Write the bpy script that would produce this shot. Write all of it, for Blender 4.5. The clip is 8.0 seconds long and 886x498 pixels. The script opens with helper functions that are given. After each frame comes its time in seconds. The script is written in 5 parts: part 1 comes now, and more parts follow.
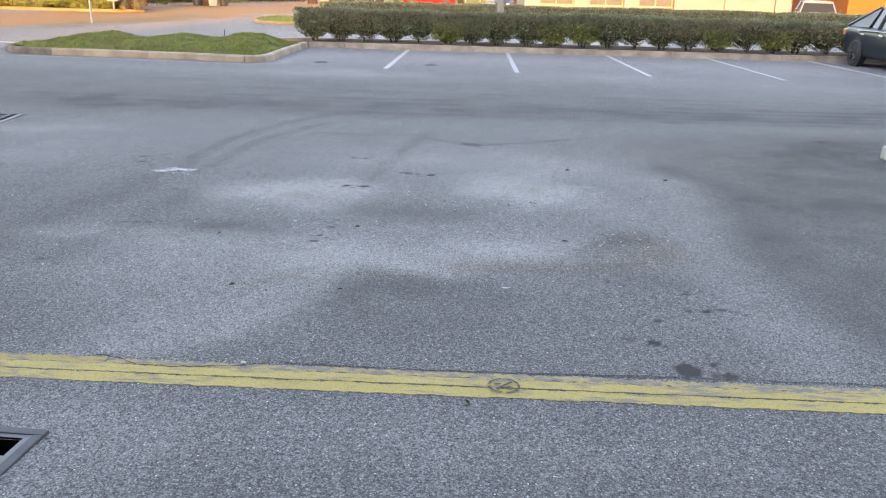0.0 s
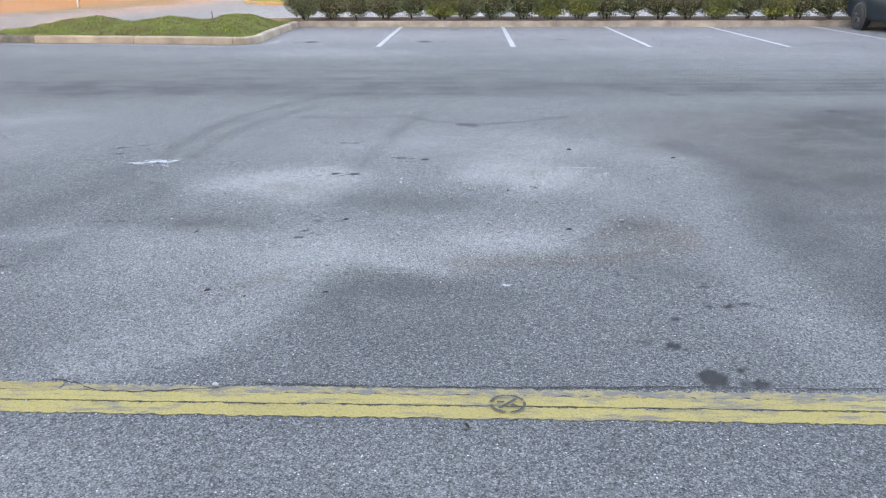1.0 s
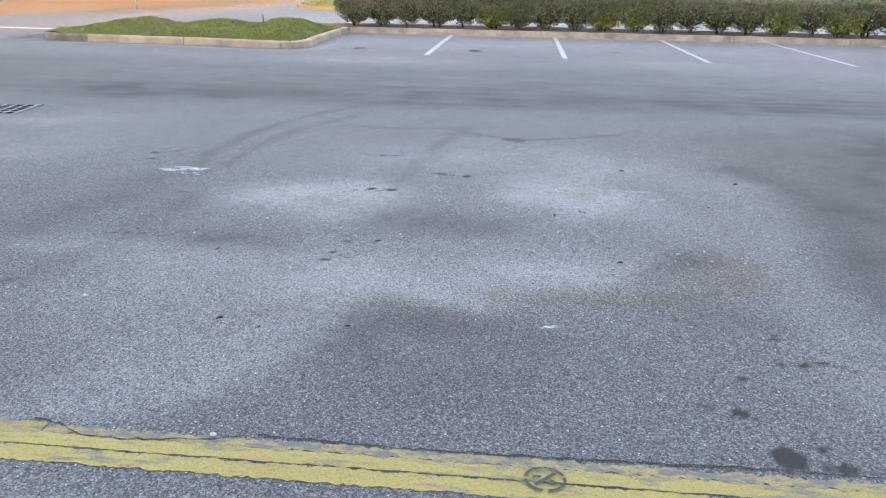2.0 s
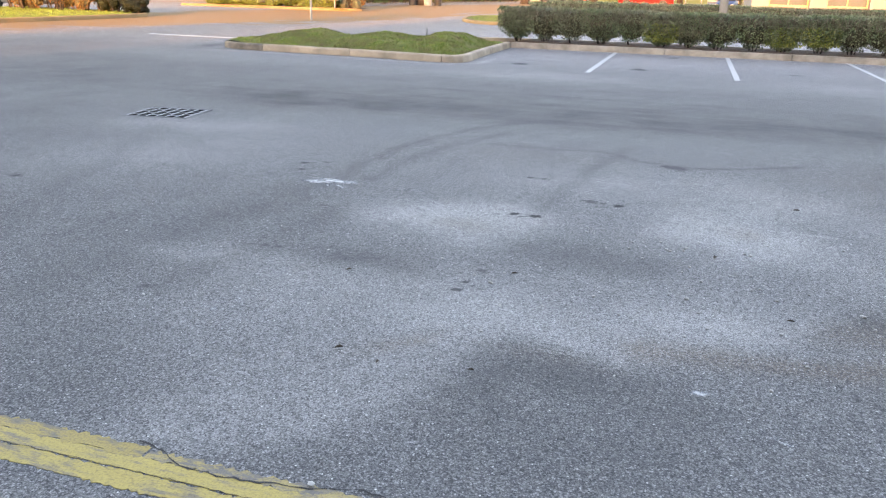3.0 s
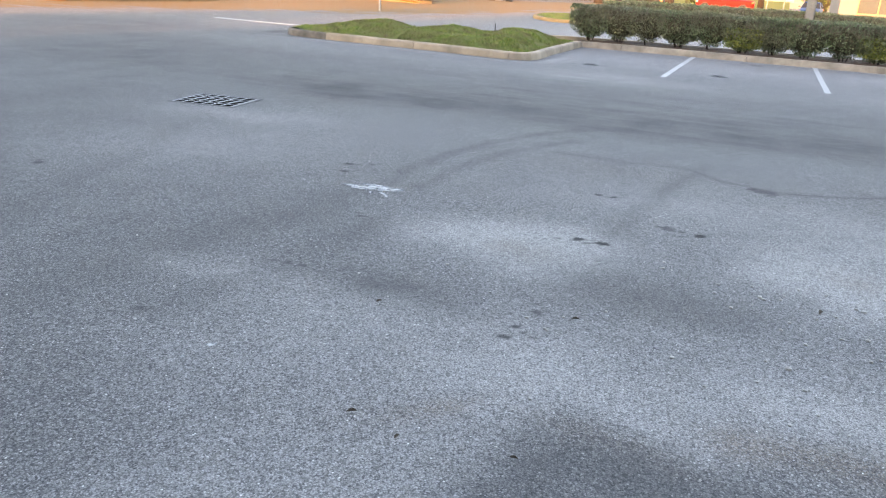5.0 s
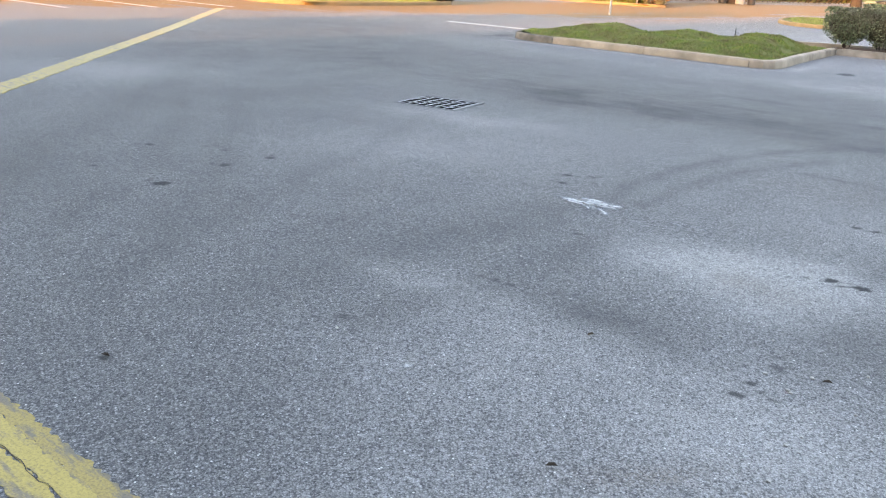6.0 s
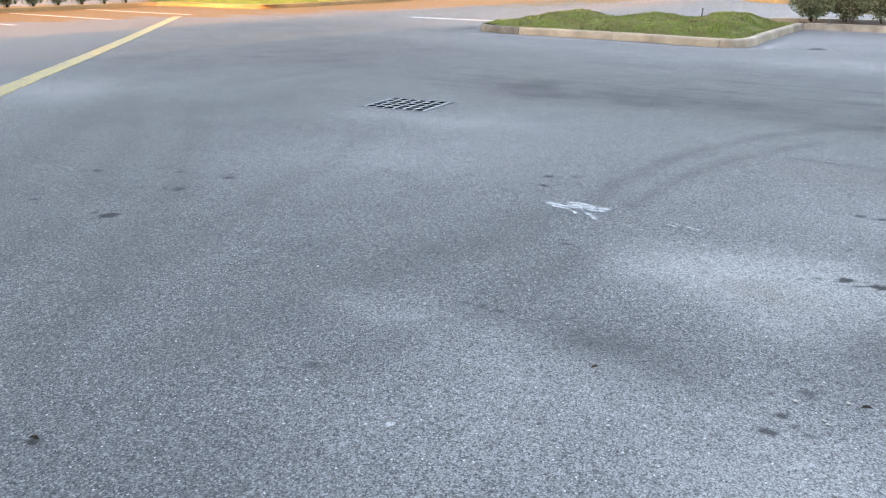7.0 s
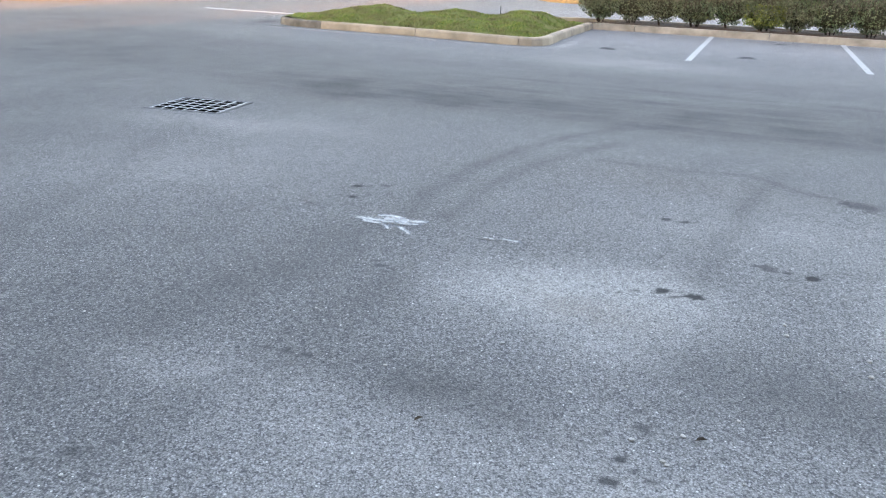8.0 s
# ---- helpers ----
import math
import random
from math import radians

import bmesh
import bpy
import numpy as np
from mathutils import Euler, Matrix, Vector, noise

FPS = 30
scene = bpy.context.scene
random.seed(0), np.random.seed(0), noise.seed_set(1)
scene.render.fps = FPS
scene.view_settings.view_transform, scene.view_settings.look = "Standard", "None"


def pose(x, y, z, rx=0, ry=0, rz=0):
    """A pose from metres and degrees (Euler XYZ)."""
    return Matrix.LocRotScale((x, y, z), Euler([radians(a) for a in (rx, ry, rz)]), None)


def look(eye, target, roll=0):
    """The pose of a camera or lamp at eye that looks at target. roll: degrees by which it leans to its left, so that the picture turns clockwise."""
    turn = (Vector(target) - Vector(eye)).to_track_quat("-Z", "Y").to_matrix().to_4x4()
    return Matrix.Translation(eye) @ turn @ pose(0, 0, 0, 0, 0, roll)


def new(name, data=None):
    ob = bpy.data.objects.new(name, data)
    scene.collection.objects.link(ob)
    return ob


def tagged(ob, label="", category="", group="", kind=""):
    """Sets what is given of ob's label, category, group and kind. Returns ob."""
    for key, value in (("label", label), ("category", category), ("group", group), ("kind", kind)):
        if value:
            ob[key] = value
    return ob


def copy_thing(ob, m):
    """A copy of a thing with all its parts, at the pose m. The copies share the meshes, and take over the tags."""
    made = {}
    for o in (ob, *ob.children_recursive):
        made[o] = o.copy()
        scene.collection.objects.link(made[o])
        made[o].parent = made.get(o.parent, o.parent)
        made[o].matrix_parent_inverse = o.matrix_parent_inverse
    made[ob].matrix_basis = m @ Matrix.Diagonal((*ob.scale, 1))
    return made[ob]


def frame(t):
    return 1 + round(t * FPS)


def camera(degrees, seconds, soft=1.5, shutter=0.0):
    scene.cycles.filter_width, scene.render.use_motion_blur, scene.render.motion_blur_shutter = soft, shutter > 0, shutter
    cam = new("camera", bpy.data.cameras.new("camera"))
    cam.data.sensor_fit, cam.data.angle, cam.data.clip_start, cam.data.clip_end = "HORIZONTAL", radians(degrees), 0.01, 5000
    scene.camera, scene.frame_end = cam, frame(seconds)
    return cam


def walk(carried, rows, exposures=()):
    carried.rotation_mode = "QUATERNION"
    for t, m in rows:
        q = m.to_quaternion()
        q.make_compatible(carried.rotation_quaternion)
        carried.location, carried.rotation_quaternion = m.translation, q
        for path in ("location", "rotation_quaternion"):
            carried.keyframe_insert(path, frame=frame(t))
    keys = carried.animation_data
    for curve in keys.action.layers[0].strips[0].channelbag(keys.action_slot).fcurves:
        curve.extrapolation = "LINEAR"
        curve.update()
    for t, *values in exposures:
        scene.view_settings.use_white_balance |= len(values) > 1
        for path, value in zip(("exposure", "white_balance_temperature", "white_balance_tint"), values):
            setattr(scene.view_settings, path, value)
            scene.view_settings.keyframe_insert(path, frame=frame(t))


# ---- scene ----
cam = camera(59.6, 8.0, soft=1.2)
PATH = [
    (0, (0.643, -0.919, 1.538), (0.578, 0.978, 0.909), 1.5),
    (0.5, (0.658, -0.746, 1.523), (0.528, 1.139, 0.868), 0.5),
    (1, (0.663, -0.56, 1.511), (0.596, 1.318, 0.827), -0.2),
    (1.2, (0.68, -0.487, 1.507), (0.604, 1.387, 0.812), -0.3),
    (2.5, (0.666, -0.009, 1.486), (0.348, 1.856, 0.838), 1.9),
    (3, (0.667, 0.133, 1.486), (0.113, 1.945, 0.846), 1.5),
    (3.5, (0.7, 0.304, 1.481), (-0.079, 2.043, 0.873), 1.2),
    (4, (0.648, 0.447, 1.475), (0.007, 2.244, 0.875), 2.3),
    (4.2, (0.613, 0.491, 1.48), (0.074, 2.323, 0.886), 2.8),
    (5.3, (0.461, 0.868, 1.427), (-0.4, 2.539, 0.741), 3.6),
    (5.5, (0.44, 0.913, 1.424), (-0.568, 2.502, 0.746), 3.5),
    (6, (0.324, 1.026, 1.417), (-0.826, 2.516, 0.74), 2.9),
    (6.5, (0.169, 1.168, 1.417), (-0.913, 2.707, 0.738), 1.7),
    (7, (0.082, 1.335, 1.414), (-1.019, 2.856, 0.726), -0.2),
    (7.5, (0.021, 1.529, 1.412), (-0.953, 3.136, 0.728), 0.2),
    (8, (-0.099, 1.704, 1.413), (-0.781, 3.451, 0.717), 2.1),
]
walk(cam, [(t, look(eye, target, roll)) for t, eye, target, roll in PATH], exposures=[(0, 3.2, 8680, 22), (0.5, 3.3, 8680, 22), (1, 3.38, 8680, 22), (1.2, 3.38, 8680, 22), (2.5, 3.3, 8600, 22), (3, 3.3, 8600, 22), (3.5, 3.24, 8600, 22), (4, 3.24, 8600, 22), (5.5, 3.28, 8550, 19), (6, 3.33, 8550, 19), (6.5, 3.27, 8550, 19), (7, 3.40, 8550, 19), (7.5, 3.32, 8550, 19), (8, 3.36, 8550, 19)])
# ---- world, sun, exposure ----
SUN_UP = 16.0
world = bpy.data.worlds.new("evening_sky")
scene.world = world
world.use_nodes = True
wn = world.node_tree
sky = wn.nodes.new("ShaderNodeTexSky")
sky.sky_type = "NISHITA"
sky.sun_disc = False
sky.sun_elevation = radians(SUN_UP)
sky.sun_rotation = radians(180 + 3)
sky.air_density, sky.dust_density, sky.ozone_density = 1.0, 1.6, 1.0
wn.links.new(sky.outputs[0], wn.nodes["Background"].inputs[0])
wn.nodes["Background"].inputs[1].default_value = 0.15
sun_data = bpy.data.lights.new("low_sun", "SUN")
sun_data.energy, sun_data.angle, sun_data.color = 1.35, radians(0.6), (1.0, 0.40, 0.02)
sun = new("low_sun", sun_data)
sun.matrix_world = look((-3, -60, 60 * math.tan(radians(SUN_UP))), (0.2, 0, 0))


# ---- materials ----
def nodes_of(name):
    m = bpy.data.materials.new(name)
    m.use_nodes = True
    t = m.node_tree
    return m, t, t.nodes["Principled BSDF"]


def add(t, kind, **values):
    n = t.nodes.new(kind)
    for key, value in values.items():
        n.inputs[key.replace("_", " ")].default_value = value
    return n


def mix(t, fac, a, b, blend="MIX"):
    n = t.nodes.new("ShaderNodeMix")
    n.data_type, n.blend_type = "RGBA", blend
    for slot, v in ((0, fac), (6, a), (7, b)):
        if hasattr(v, "is_output"):
            t.links.new(v, n.inputs[slot])
        else:
            n.inputs[slot].default_value = v if slot == 0 else (*v, 1)
    return n.outputs[2]


def ramp(t, value, lo, hi, out_lo=0.0, out_hi=1.0):
    n = t.nodes.new("ShaderNodeMapRange")
    t.links.new(value, n.inputs[0])
    for k, v in enumerate((lo, hi, out_lo, out_hi)):
        n.inputs[k + 1].default_value = v
    return n.outputs[0]


def noise_of(t, scale, detail=3.0, rough=0.55, stretch=None):
    n = add(t, "ShaderNodeTexNoise", Scale=scale, Detail=detail, Roughness=rough)
    g = t.nodes.new("ShaderNodeNewGeometry")
    if stretch:
        m = t.nodes.new("ShaderNodeMapping")
        m.inputs["Scale"].default_value = stretch
        t.links.new(g.outputs["Position"], m.inputs[0])
        t.links.new(m.outputs[0], n.inputs["Vector"])
    else:
        t.links.new(g.outputs["Position"], n.inputs["Vector"])
    return n.outputs[0]


def bump(t, bsdf, height, strength, distance):
    b = t.nodes.new("ShaderNodeBump")
    b.inputs["Strength"].default_value, b.inputs["Distance"].default_value = strength, distance
    t.links.new(height, b.inputs["Height"])
    t.links.new(b.outputs[0], bsdf.inputs["Normal"])


def surface(name, a, b, scale, rough=0.8, metal=0.0, fine=None, relief=0.0, stretch=None, random_tint=0.0, island=0.0):
    """Two colours over a coarse and a fine noise, with relief of the fine one."""
    m, t, p = nodes_of(name)
    coarse = ramp(t, noise_of(t, scale, 4, 0.6, stretch), 0.3, 0.7)
    col = mix(t, coarse, a, b)
    f = noise_of(t, fine or scale * 9, 3, 0.6, stretch)
    col = mix(t, ramp(t, f, 0.3, 0.7, 0.0, 0.35), col, tuple(0.55 * c for c in a))
    if random_tint:
        o = t.nodes.new("ShaderNodeObjectInfo")
        col = mix(t, ramp(t, o.outputs["Random"], 0, 1, 0, random_tint), col, tuple(0.4 * c for c in b))
    if island:
        g = t.nodes.new("ShaderNodeNewGeometry")
        col = mix(t, ramp(t, g.outputs["Random Per Island"], 0, 1, 0, island), col, tuple(0.35 * c for c in b))
    t.links.new(col, p.inputs["Base Color"])
    p.inputs["Roughness"].default_value, p.inputs["Metallic"].default_value = rough, metal
    p.inputs["Specular IOR Level"].default_value = 0.12 if rough >= 0.9 else 0.4
    if relief:
        bump(t, p, f, 0.6, relief)
    return m


def leafy(name, colours, rough=0.6, patches=1.3, bare=None, most=0.45):
    """Leaf colours that change from leaf to leaf."""
    m, t, p = nodes_of(name)
    g = t.nodes.new("ShaderNodeNewGeometry")
    r = t.nodes.new("ShaderNodeValToRGB")
    r.color_ramp.interpolation = "LINEAR"
    while len(r.color_ramp.elements) < len(colours):
        r.color_ramp.elements.new(0.5)
    for k, c in enumerate(colours):
        r.color_ramp.elements[k].position = k / (len(colours) - 1)
        r.color_ramp.elements[k].color = (*c, 1)
    t.links.new(g.outputs["Random Per Island"], r.inputs[0])
    patch = ramp(t, noise_of(t, patches, 3), 0.38, 0.66, 0.0, most)
    col = mix(t, patch, r.outputs[0], bare or tuple(0.55 * c for c in colours[0]))
    t.links.new(col, p.inputs["Base Color"])
    p.inputs["Roughness"].default_value = rough
    p.inputs["Specular IOR Level"].default_value = 0.25
    return m


def asphalt_material():
    """Worn grey asphalt: stones in binder, pale dust, dark oil, rust-brown soil and the road's painted sun-orange by
    the stain layer of the sheet.
    """
    m, t, p = nodes_of("asphalt")
    place = t.nodes.new("ShaderNodeNewGeometry")
    flat = t.nodes.new("ShaderNodeMapping")
    flat.inputs["Scale"].default_value = (1, 1, 0)
    t.links.new(place.outputs["Position"], flat.inputs[0])
    v = add(t, "ShaderNodeTexVoronoi", Scale=158.0)
    v.feature = "F1"
    t.links.new(flat.outputs[0], v.inputs["Vector"])
    stone = t.nodes.new("ShaderNodeSeparateColor")
    t.links.new(v.outputs["Color"], stone.inputs[0])
    grain = noise_of(t, 210.0, 2, 0.7)
    mott = noise_of(t, 2.2, 5, 0.6)
    big = noise_of(t, 0.35, 4, 0.6)
    col = mix(t, ramp(t, mott, 0.3, 0.7), (0.150, 0.151, 0.154), (0.216, 0.216, 0.217))
    col = mix(t, ramp(t, big, 0.40, 0.62, 0, 0.6), col, (0.214, 0.214, 0.213))
    st = t.nodes.new("ShaderNodeAttribute")
    st.attribute_name = "stain"
    s = t.nodes.new("ShaderNodeSeparateColor")
    t.links.new(st.outputs["Color"], s.inputs[0])
    dust = ramp(t, noise_of(t, 14.0, 5, 0.7), 0.3, 0.7, 0.55, 1.3)
    dusty = t.nodes.new('ShaderNodeMath')
    dusty.operation = 'MULTIPLY'
    t.links.new(s.outputs[0], dusty.inputs[0])
    t.links.new(dust, dusty.inputs[1])
    col = mix(t, dusty.outputs[0], col, (0.56, 0.55, 0.535))
    col = mix(t, s.outputs[2], col, (0.185, 0.120, 0.068))
    col = mix(t, s.outputs[1], col, (0.040, 0.042, 0.046))
    def times(u, v):
        n = t.nodes.new("ShaderNodeMath")
        n.operation = "MULTIPLY"
        t.links.new(u, n.inputs[0])
        t.links.new(v, n.inputs[1])
        return n.outputs[0]
    unoiled = ramp(t, s.outputs[1], 0.0, 0.6, 1.0, 0.12)
    undusted = ramp(t, s.outputs[0], 0.0, 0.8, 1.0, 0.58)
    col = mix(t, times(ramp(t, stone.outputs[0], 0.60, 1.0, 0.0, 0.72), unoiled), col, (0.50, 0.505, 0.51))
    col = mix(t, times(ramp(t, stone.outputs[1], 0.58, 0.97, 0.0, 0.90), undusted), col, (0.028, 0.030, 0.034))
    col = mix(t, times(ramp(t, v.outputs["Distance"], 0.38, 0.72, 0.0, 0.62), undusted), col, (0.030, 0.032, 0.036))
    col = mix(t, times(ramp(t, grain, 0.42, 0.64, 0.0, 0.7), undusted), col, (0.055, 0.058, 0.064))
    clump = noise_of(t, 62.0, 3, 0.65)
    col = mix(t, ramp(t, clump, 0.54, 0.72, 0.0, 0.50), col, (0.045, 0.047, 0.052))
    col = mix(t, times(ramp(t, clump, 0.46, 0.30, 0.0, 0.40), unoiled), col, (0.40, 0.405, 0.41))
    chip = add(t, "ShaderNodeTexVoronoi", Scale=70.0)
    t.links.new(flat.outputs[0], chip.inputs["Vector"])
    chips = t.nodes.new("ShaderNodeSeparateColor")
    t.links.new(chip.outputs["Color"], chips.inputs[0])
    pit = times(ramp(t, chips.outputs[0], 0.80, 0.86), ramp(t, chip.outputs["Distance"], 0.16, 0.30, 0.9, 0.0))
    col = mix(t, pit, col, (0.030, 0.032, 0.036))
    near_chip = times(ramp(t, chips.outputs[2], 0.982, 0.993), ramp(t, chip.outputs["Distance"], 0.18, 0.26, 1.0, 0.0))
    col = mix(t, times(near_chip, unoiled), col, (0.62, 0.62, 0.61))
    col = mix(t, ramp(t, s.outputs[1], 0.55, 0.92, 0.0, 0.85), col, (0.022, 0.023, 0.026))
    # strongest values only: the orange of sunlight, laid over the road's grey
    col = mix(t, ramp(t, s.outputs[2], 0.63, 0.80, 0.0, 0.95), col, (0.150, 0.082, 0.024))
    t.links.new(col, p.inputs["Base Color"])
    p.inputs["Roughness"].default_value = 0.86
    p.inputs["Specular IOR Level"].default_value = 0.28
    h = t.nodes.new("ShaderNodeMath")
    h.operation = "ADD"
    t.links.new(stone.outputs[0], h.inputs[0])
    t.links.new(grain, h.inputs[1])
    bump(t, p, h.outputs[0], 0.8, 0.006)
    return m


def paint_material(name, colour, under, wear, scale=9.0, streak=(1, 1, 1)):
    m, t, p = nodes_of(name)
    n1 = noise_of(t, scale, 6, 0.7, streak)
    n2 = noise_of(t, 120.0, 3, 0.6)
    col = mix(t, ramp(t, noise_of(t, 3.0, 3), 0.3, 0.7, 0, 0.4), colour, tuple(0.72 * c for c in colour))
    worn = ramp(t, n1, wear, wear + 0.12)
    col = mix(t, worn, col, under)
    col = mix(t, ramp(t, n2, 0.45, 0.75, 0, 0.6), col, tuple(0.4 * c for c in under))
    t.links.new(col, p.inputs["Base Color"])
    p.inputs["Roughness"].default_value = 0.75
    bump(t, p, n2, 0.4, 0.003)
    return m


def smear_material():
    """Dried white paint that thins out towards its edges and clings to the higher stones."""
    m = paint_material("white_smear", (0.54, 0.555, 0.56), (0.36, 0.37, 0.38), 0.55, 30.0)
    t = m.node_tree
    c = t.nodes.new("ShaderNodeAttribute")
    c.attribute_name = "cover"
    a = t.nodes.new("ShaderNodeMath")
    a.operation = "ADD"
    t.links.new(noise_of(t, 45.0, 5, 0.75), a.inputs[0])
    t.links.new(c.outputs["Fac"], a.inputs[1])
    t.links.new(ramp(t, a.outputs[0], 0.90, 1.5, 0.0, 0.62), t.nodes["Principled BSDF"].inputs["Alpha"])
    return m


def plain(name, colour, rough=0.5, metal=0.0, coat=0.0, gloss=0.5):
    m, t, p = nodes_of(name)
    col = mix(t, ramp(t, noise_of(t, 6.0, 4), 0.35, 0.7, 0, 0.3), colour, tuple(0.75 * c for c in colour))
    t.links.new(col, p.inputs["Base Color"])
    p.inputs["Roughness"].default_value, p.inputs["Metallic"].default_value = rough, metal
    p.inputs["Coat Weight"].default_value = coat
    p.inputs["Specular IOR Level"].default_value = gloss
    return m


ASPHALT = asphalt_material()
YELLOW = paint_material("yellow_paint", (0.41, 0.31, 0.085), (0.19, 0.155, 0.105), 0.51, 14.0, (0.35, 1.6, 1))
YELLOW_OLD = paint_material("worn_yellow_paint", (0.33, 0.245, 0.075), (0.16, 0.135, 0.10), 0.48, 18.0, (0.4, 1.6, 1))
WHITE_PAINT = paint_material("white_paint", (0.34, 0.35, 0.35), (0.23, 0.23, 0.23), 0.54, 13.0)
CHALK = smear_material()
BLACK_PAINT = plain("black_stencil_paint", (0.05, 0.05, 0.045), 0.8)
CRACK = plain("crack_shadow", (0.03, 0.03, 0.032), 0.95)
CONCRETE = surface("kerb_concrete", (0.43, 0.36, 0.28), (0.20, 0.17, 0.135), 1.9, 0.9, fine=11, relief=0.004, random_tint=0.22)
STALL_CONCRETE = surface("stall_kerb_concrete", (0.42, 0.375, 0.32), (0.17, 0.15, 0.125), 2.3, 0.9, fine=13, relief=0.004, random_tint=0.2)
# kerb concrete with the low sun's orange mixed into its colour
SUN_TINT_CONCRETE = surface("sun_tint_kerb_concrete", (0.26, 0.175, 0.09), (0.18, 0.12, 0.065), 1.2, 0.9, fine=11, relief=0.004)
DARK_CONCRETE = surface("blackened_kerb_concrete", (0.17, 0.155, 0.135), (0.04, 0.04, 0.037), 3.0, 0.9, fine=14, relief=0.004)
SOIL = surface("mulch_soil", (0.045, 0.028, 0.021), (0.07, 0.043, 0.030), 6, 0.95, fine=60, relief=0.02)
TURF = surface("turf", (0.085, 0.115, 0.028), (0.14, 0.13, 0.05), 3.5, 0.95, fine=40, relief=0.02)
GRASS = leafy("grass_blades", [(0.06, 0.115, 0.022), (0.11, 0.185, 0.032), (0.18, 0.235, 0.05), (0.25, 0.245, 0.085)], 0.7, 2.6, (0.135, 0.115, 0.06), 0.95)
LEAF = leafy("hedge_leaf", [(0.055, 0.090, 0.050), (0.085, 0.130, 0.068), (0.12, 0.165, 0.085), (0.17, 0.205, 0.11)], 0.5, 0.8, (0.165, 0.145, 0.11), 0.55)
# dark green taken near black: the shade on these shrubs is in the colour
LEAF_SHADED = leafy("shaded_leaf", [(0.004, 0.009, 0.005), (0.007, 0.014, 0.007), (0.010, 0.018, 0.009), (0.018, 0.018, 0.010)], 0.7)
LEAF_YOUNG = leafy("young_leaf", [(0.10, 0.14, 0.03), (0.17, 0.20, 0.05), (0.24, 0.25, 0.07)])
LAWN_BLADE = leafy("lawn_blades", [(0.09, 0.16, 0.025), (0.13, 0.20, 0.03), (0.17, 0.22, 0.045)], 0.7, 1.5, (0.10, 0.12, 0.03), 0.6)
TWIG = leafy("dry_twig", [(0.11, 0.10, 0.072), (0.165, 0.145, 0.105), (0.12, 0.135, 0.08)])
BARK = surface("bark", (0.035, 0.027, 0.022), (0.06, 0.045, 0.035), 5, 0.95, fine=30, relief=0.02, stretch=(1, 1, 0.3))
CAST_IRON = surface("galvanised_grate", (0.40, 0.42, 0.44), (0.32, 0.34, 0.36), 9, 0.6, 0.35, fine=70, relief=0.001)
DARK_IRON = surface("dark_iron", (0.055, 0.06, 0.07), (0.085, 0.09, 0.10), 8, 0.65, 0.3, fine=80, relief=0.001)
# near-black, so that the grate openings read as deep shade
PIT_SHADE = surface("shaded_pit_concrete", (0.006, 0.006, 0.006), (0.003, 0.003, 0.003), 4, 0.97)


# ---- builders ----
def mesh_of(name, verts, faces, smooth=False):
    me = bpy.data.meshes.new(name)
    me.from_pydata(verts, [], faces)
    me.update()
    if smooth:
        me.polygons.foreach_set("use_smooth", [True] * len(me.polygons))
    return me


def from_bm(name, bm, smooth=False):
    me = bpy.data.meshes.new(name)
    bm.to_mesh(me)
    bm.free()
    if smooth:
        me.polygons.foreach_set("use_smooth", [True] * len(me.polygons))
    return me


def part(name, data, material, parent=None, label="", smooth=False):
    """Links a bmesh or mesh as one object, under a thing or a part where one is given."""
    me = from_bm(name, data, smooth) if isinstance(data, bmesh.types.BMesh) else data
    if material and not me.materials:
        me.materials.append(material)
    ob = new(name, me)
    if parent:
        ob.parent = parent
    if label:
        ob["label"] = label
    return ob


def thing(name, at, label, category, group="", kind="", turn=0.0):
    e = new(name)
    e.empty_display_size = 0.1
    e.matrix_basis = pose(*at, 0, 0, turn)
    return tagged(e, label, category, group, kind)


def box(bm, lo, hi, bevel=0.0):
    """A box between two corners, its edges bevelled."""
    r = bmesh.ops.create_cube(bm, size=1.0)
    vs = r["verts"]
    for v in vs:
        v.co = Vector([lo[k] + (v.co[k] + 0.5) * (hi[k] - lo[k]) for k in range(3)])
    if bevel:
        es = list({e for v in vs for e in v.link_edges})
        bmesh.ops.bevel(bm, geom=es, offset=bevel, segments=2, affect="EDGES", profile=0.6)
    return vs


def boxed(lo, hi, bevel=0.0):
    bm = bmesh.new()
    box(bm, lo, hi, bevel)
    return bm


def tube(bm, a, b, r0, r1, sides=10, caps=True):
    a, b = Vector(a), Vector(b)
    r = bmesh.ops.create_cone(bm, cap_ends=caps, segments=sides, radius1=r0, radius2=r1, depth=(b - a).length)
    m = Matrix.Translation((a + b) / 2) @ (b - a).to_track_quat("Z", "Y").to_matrix().to_4x4()
    bmesh.ops.transform(bm, matrix=m, verts=r["verts"])


def ground_z(y):
    """The lot falls gently towards the drain and is level beyond."""
    u = max(-1.0, min(y, 12.0))
    return 0.012 * (10 - u) if u < 8 else 0.012 * (12 - u) ** 2 / 8


def strip(rows):
    """A mesh from equal rows of points."""
    n = len(rows[0])
    vs = [p for r in rows for p in r]
    fs = [(i * n + j, i * n + j + 1, (i + 1) * n + j + 1, (i + 1) * n + j) for i in range(len(rows) - 1) for j in range(n - 1)]
    return vs, fs


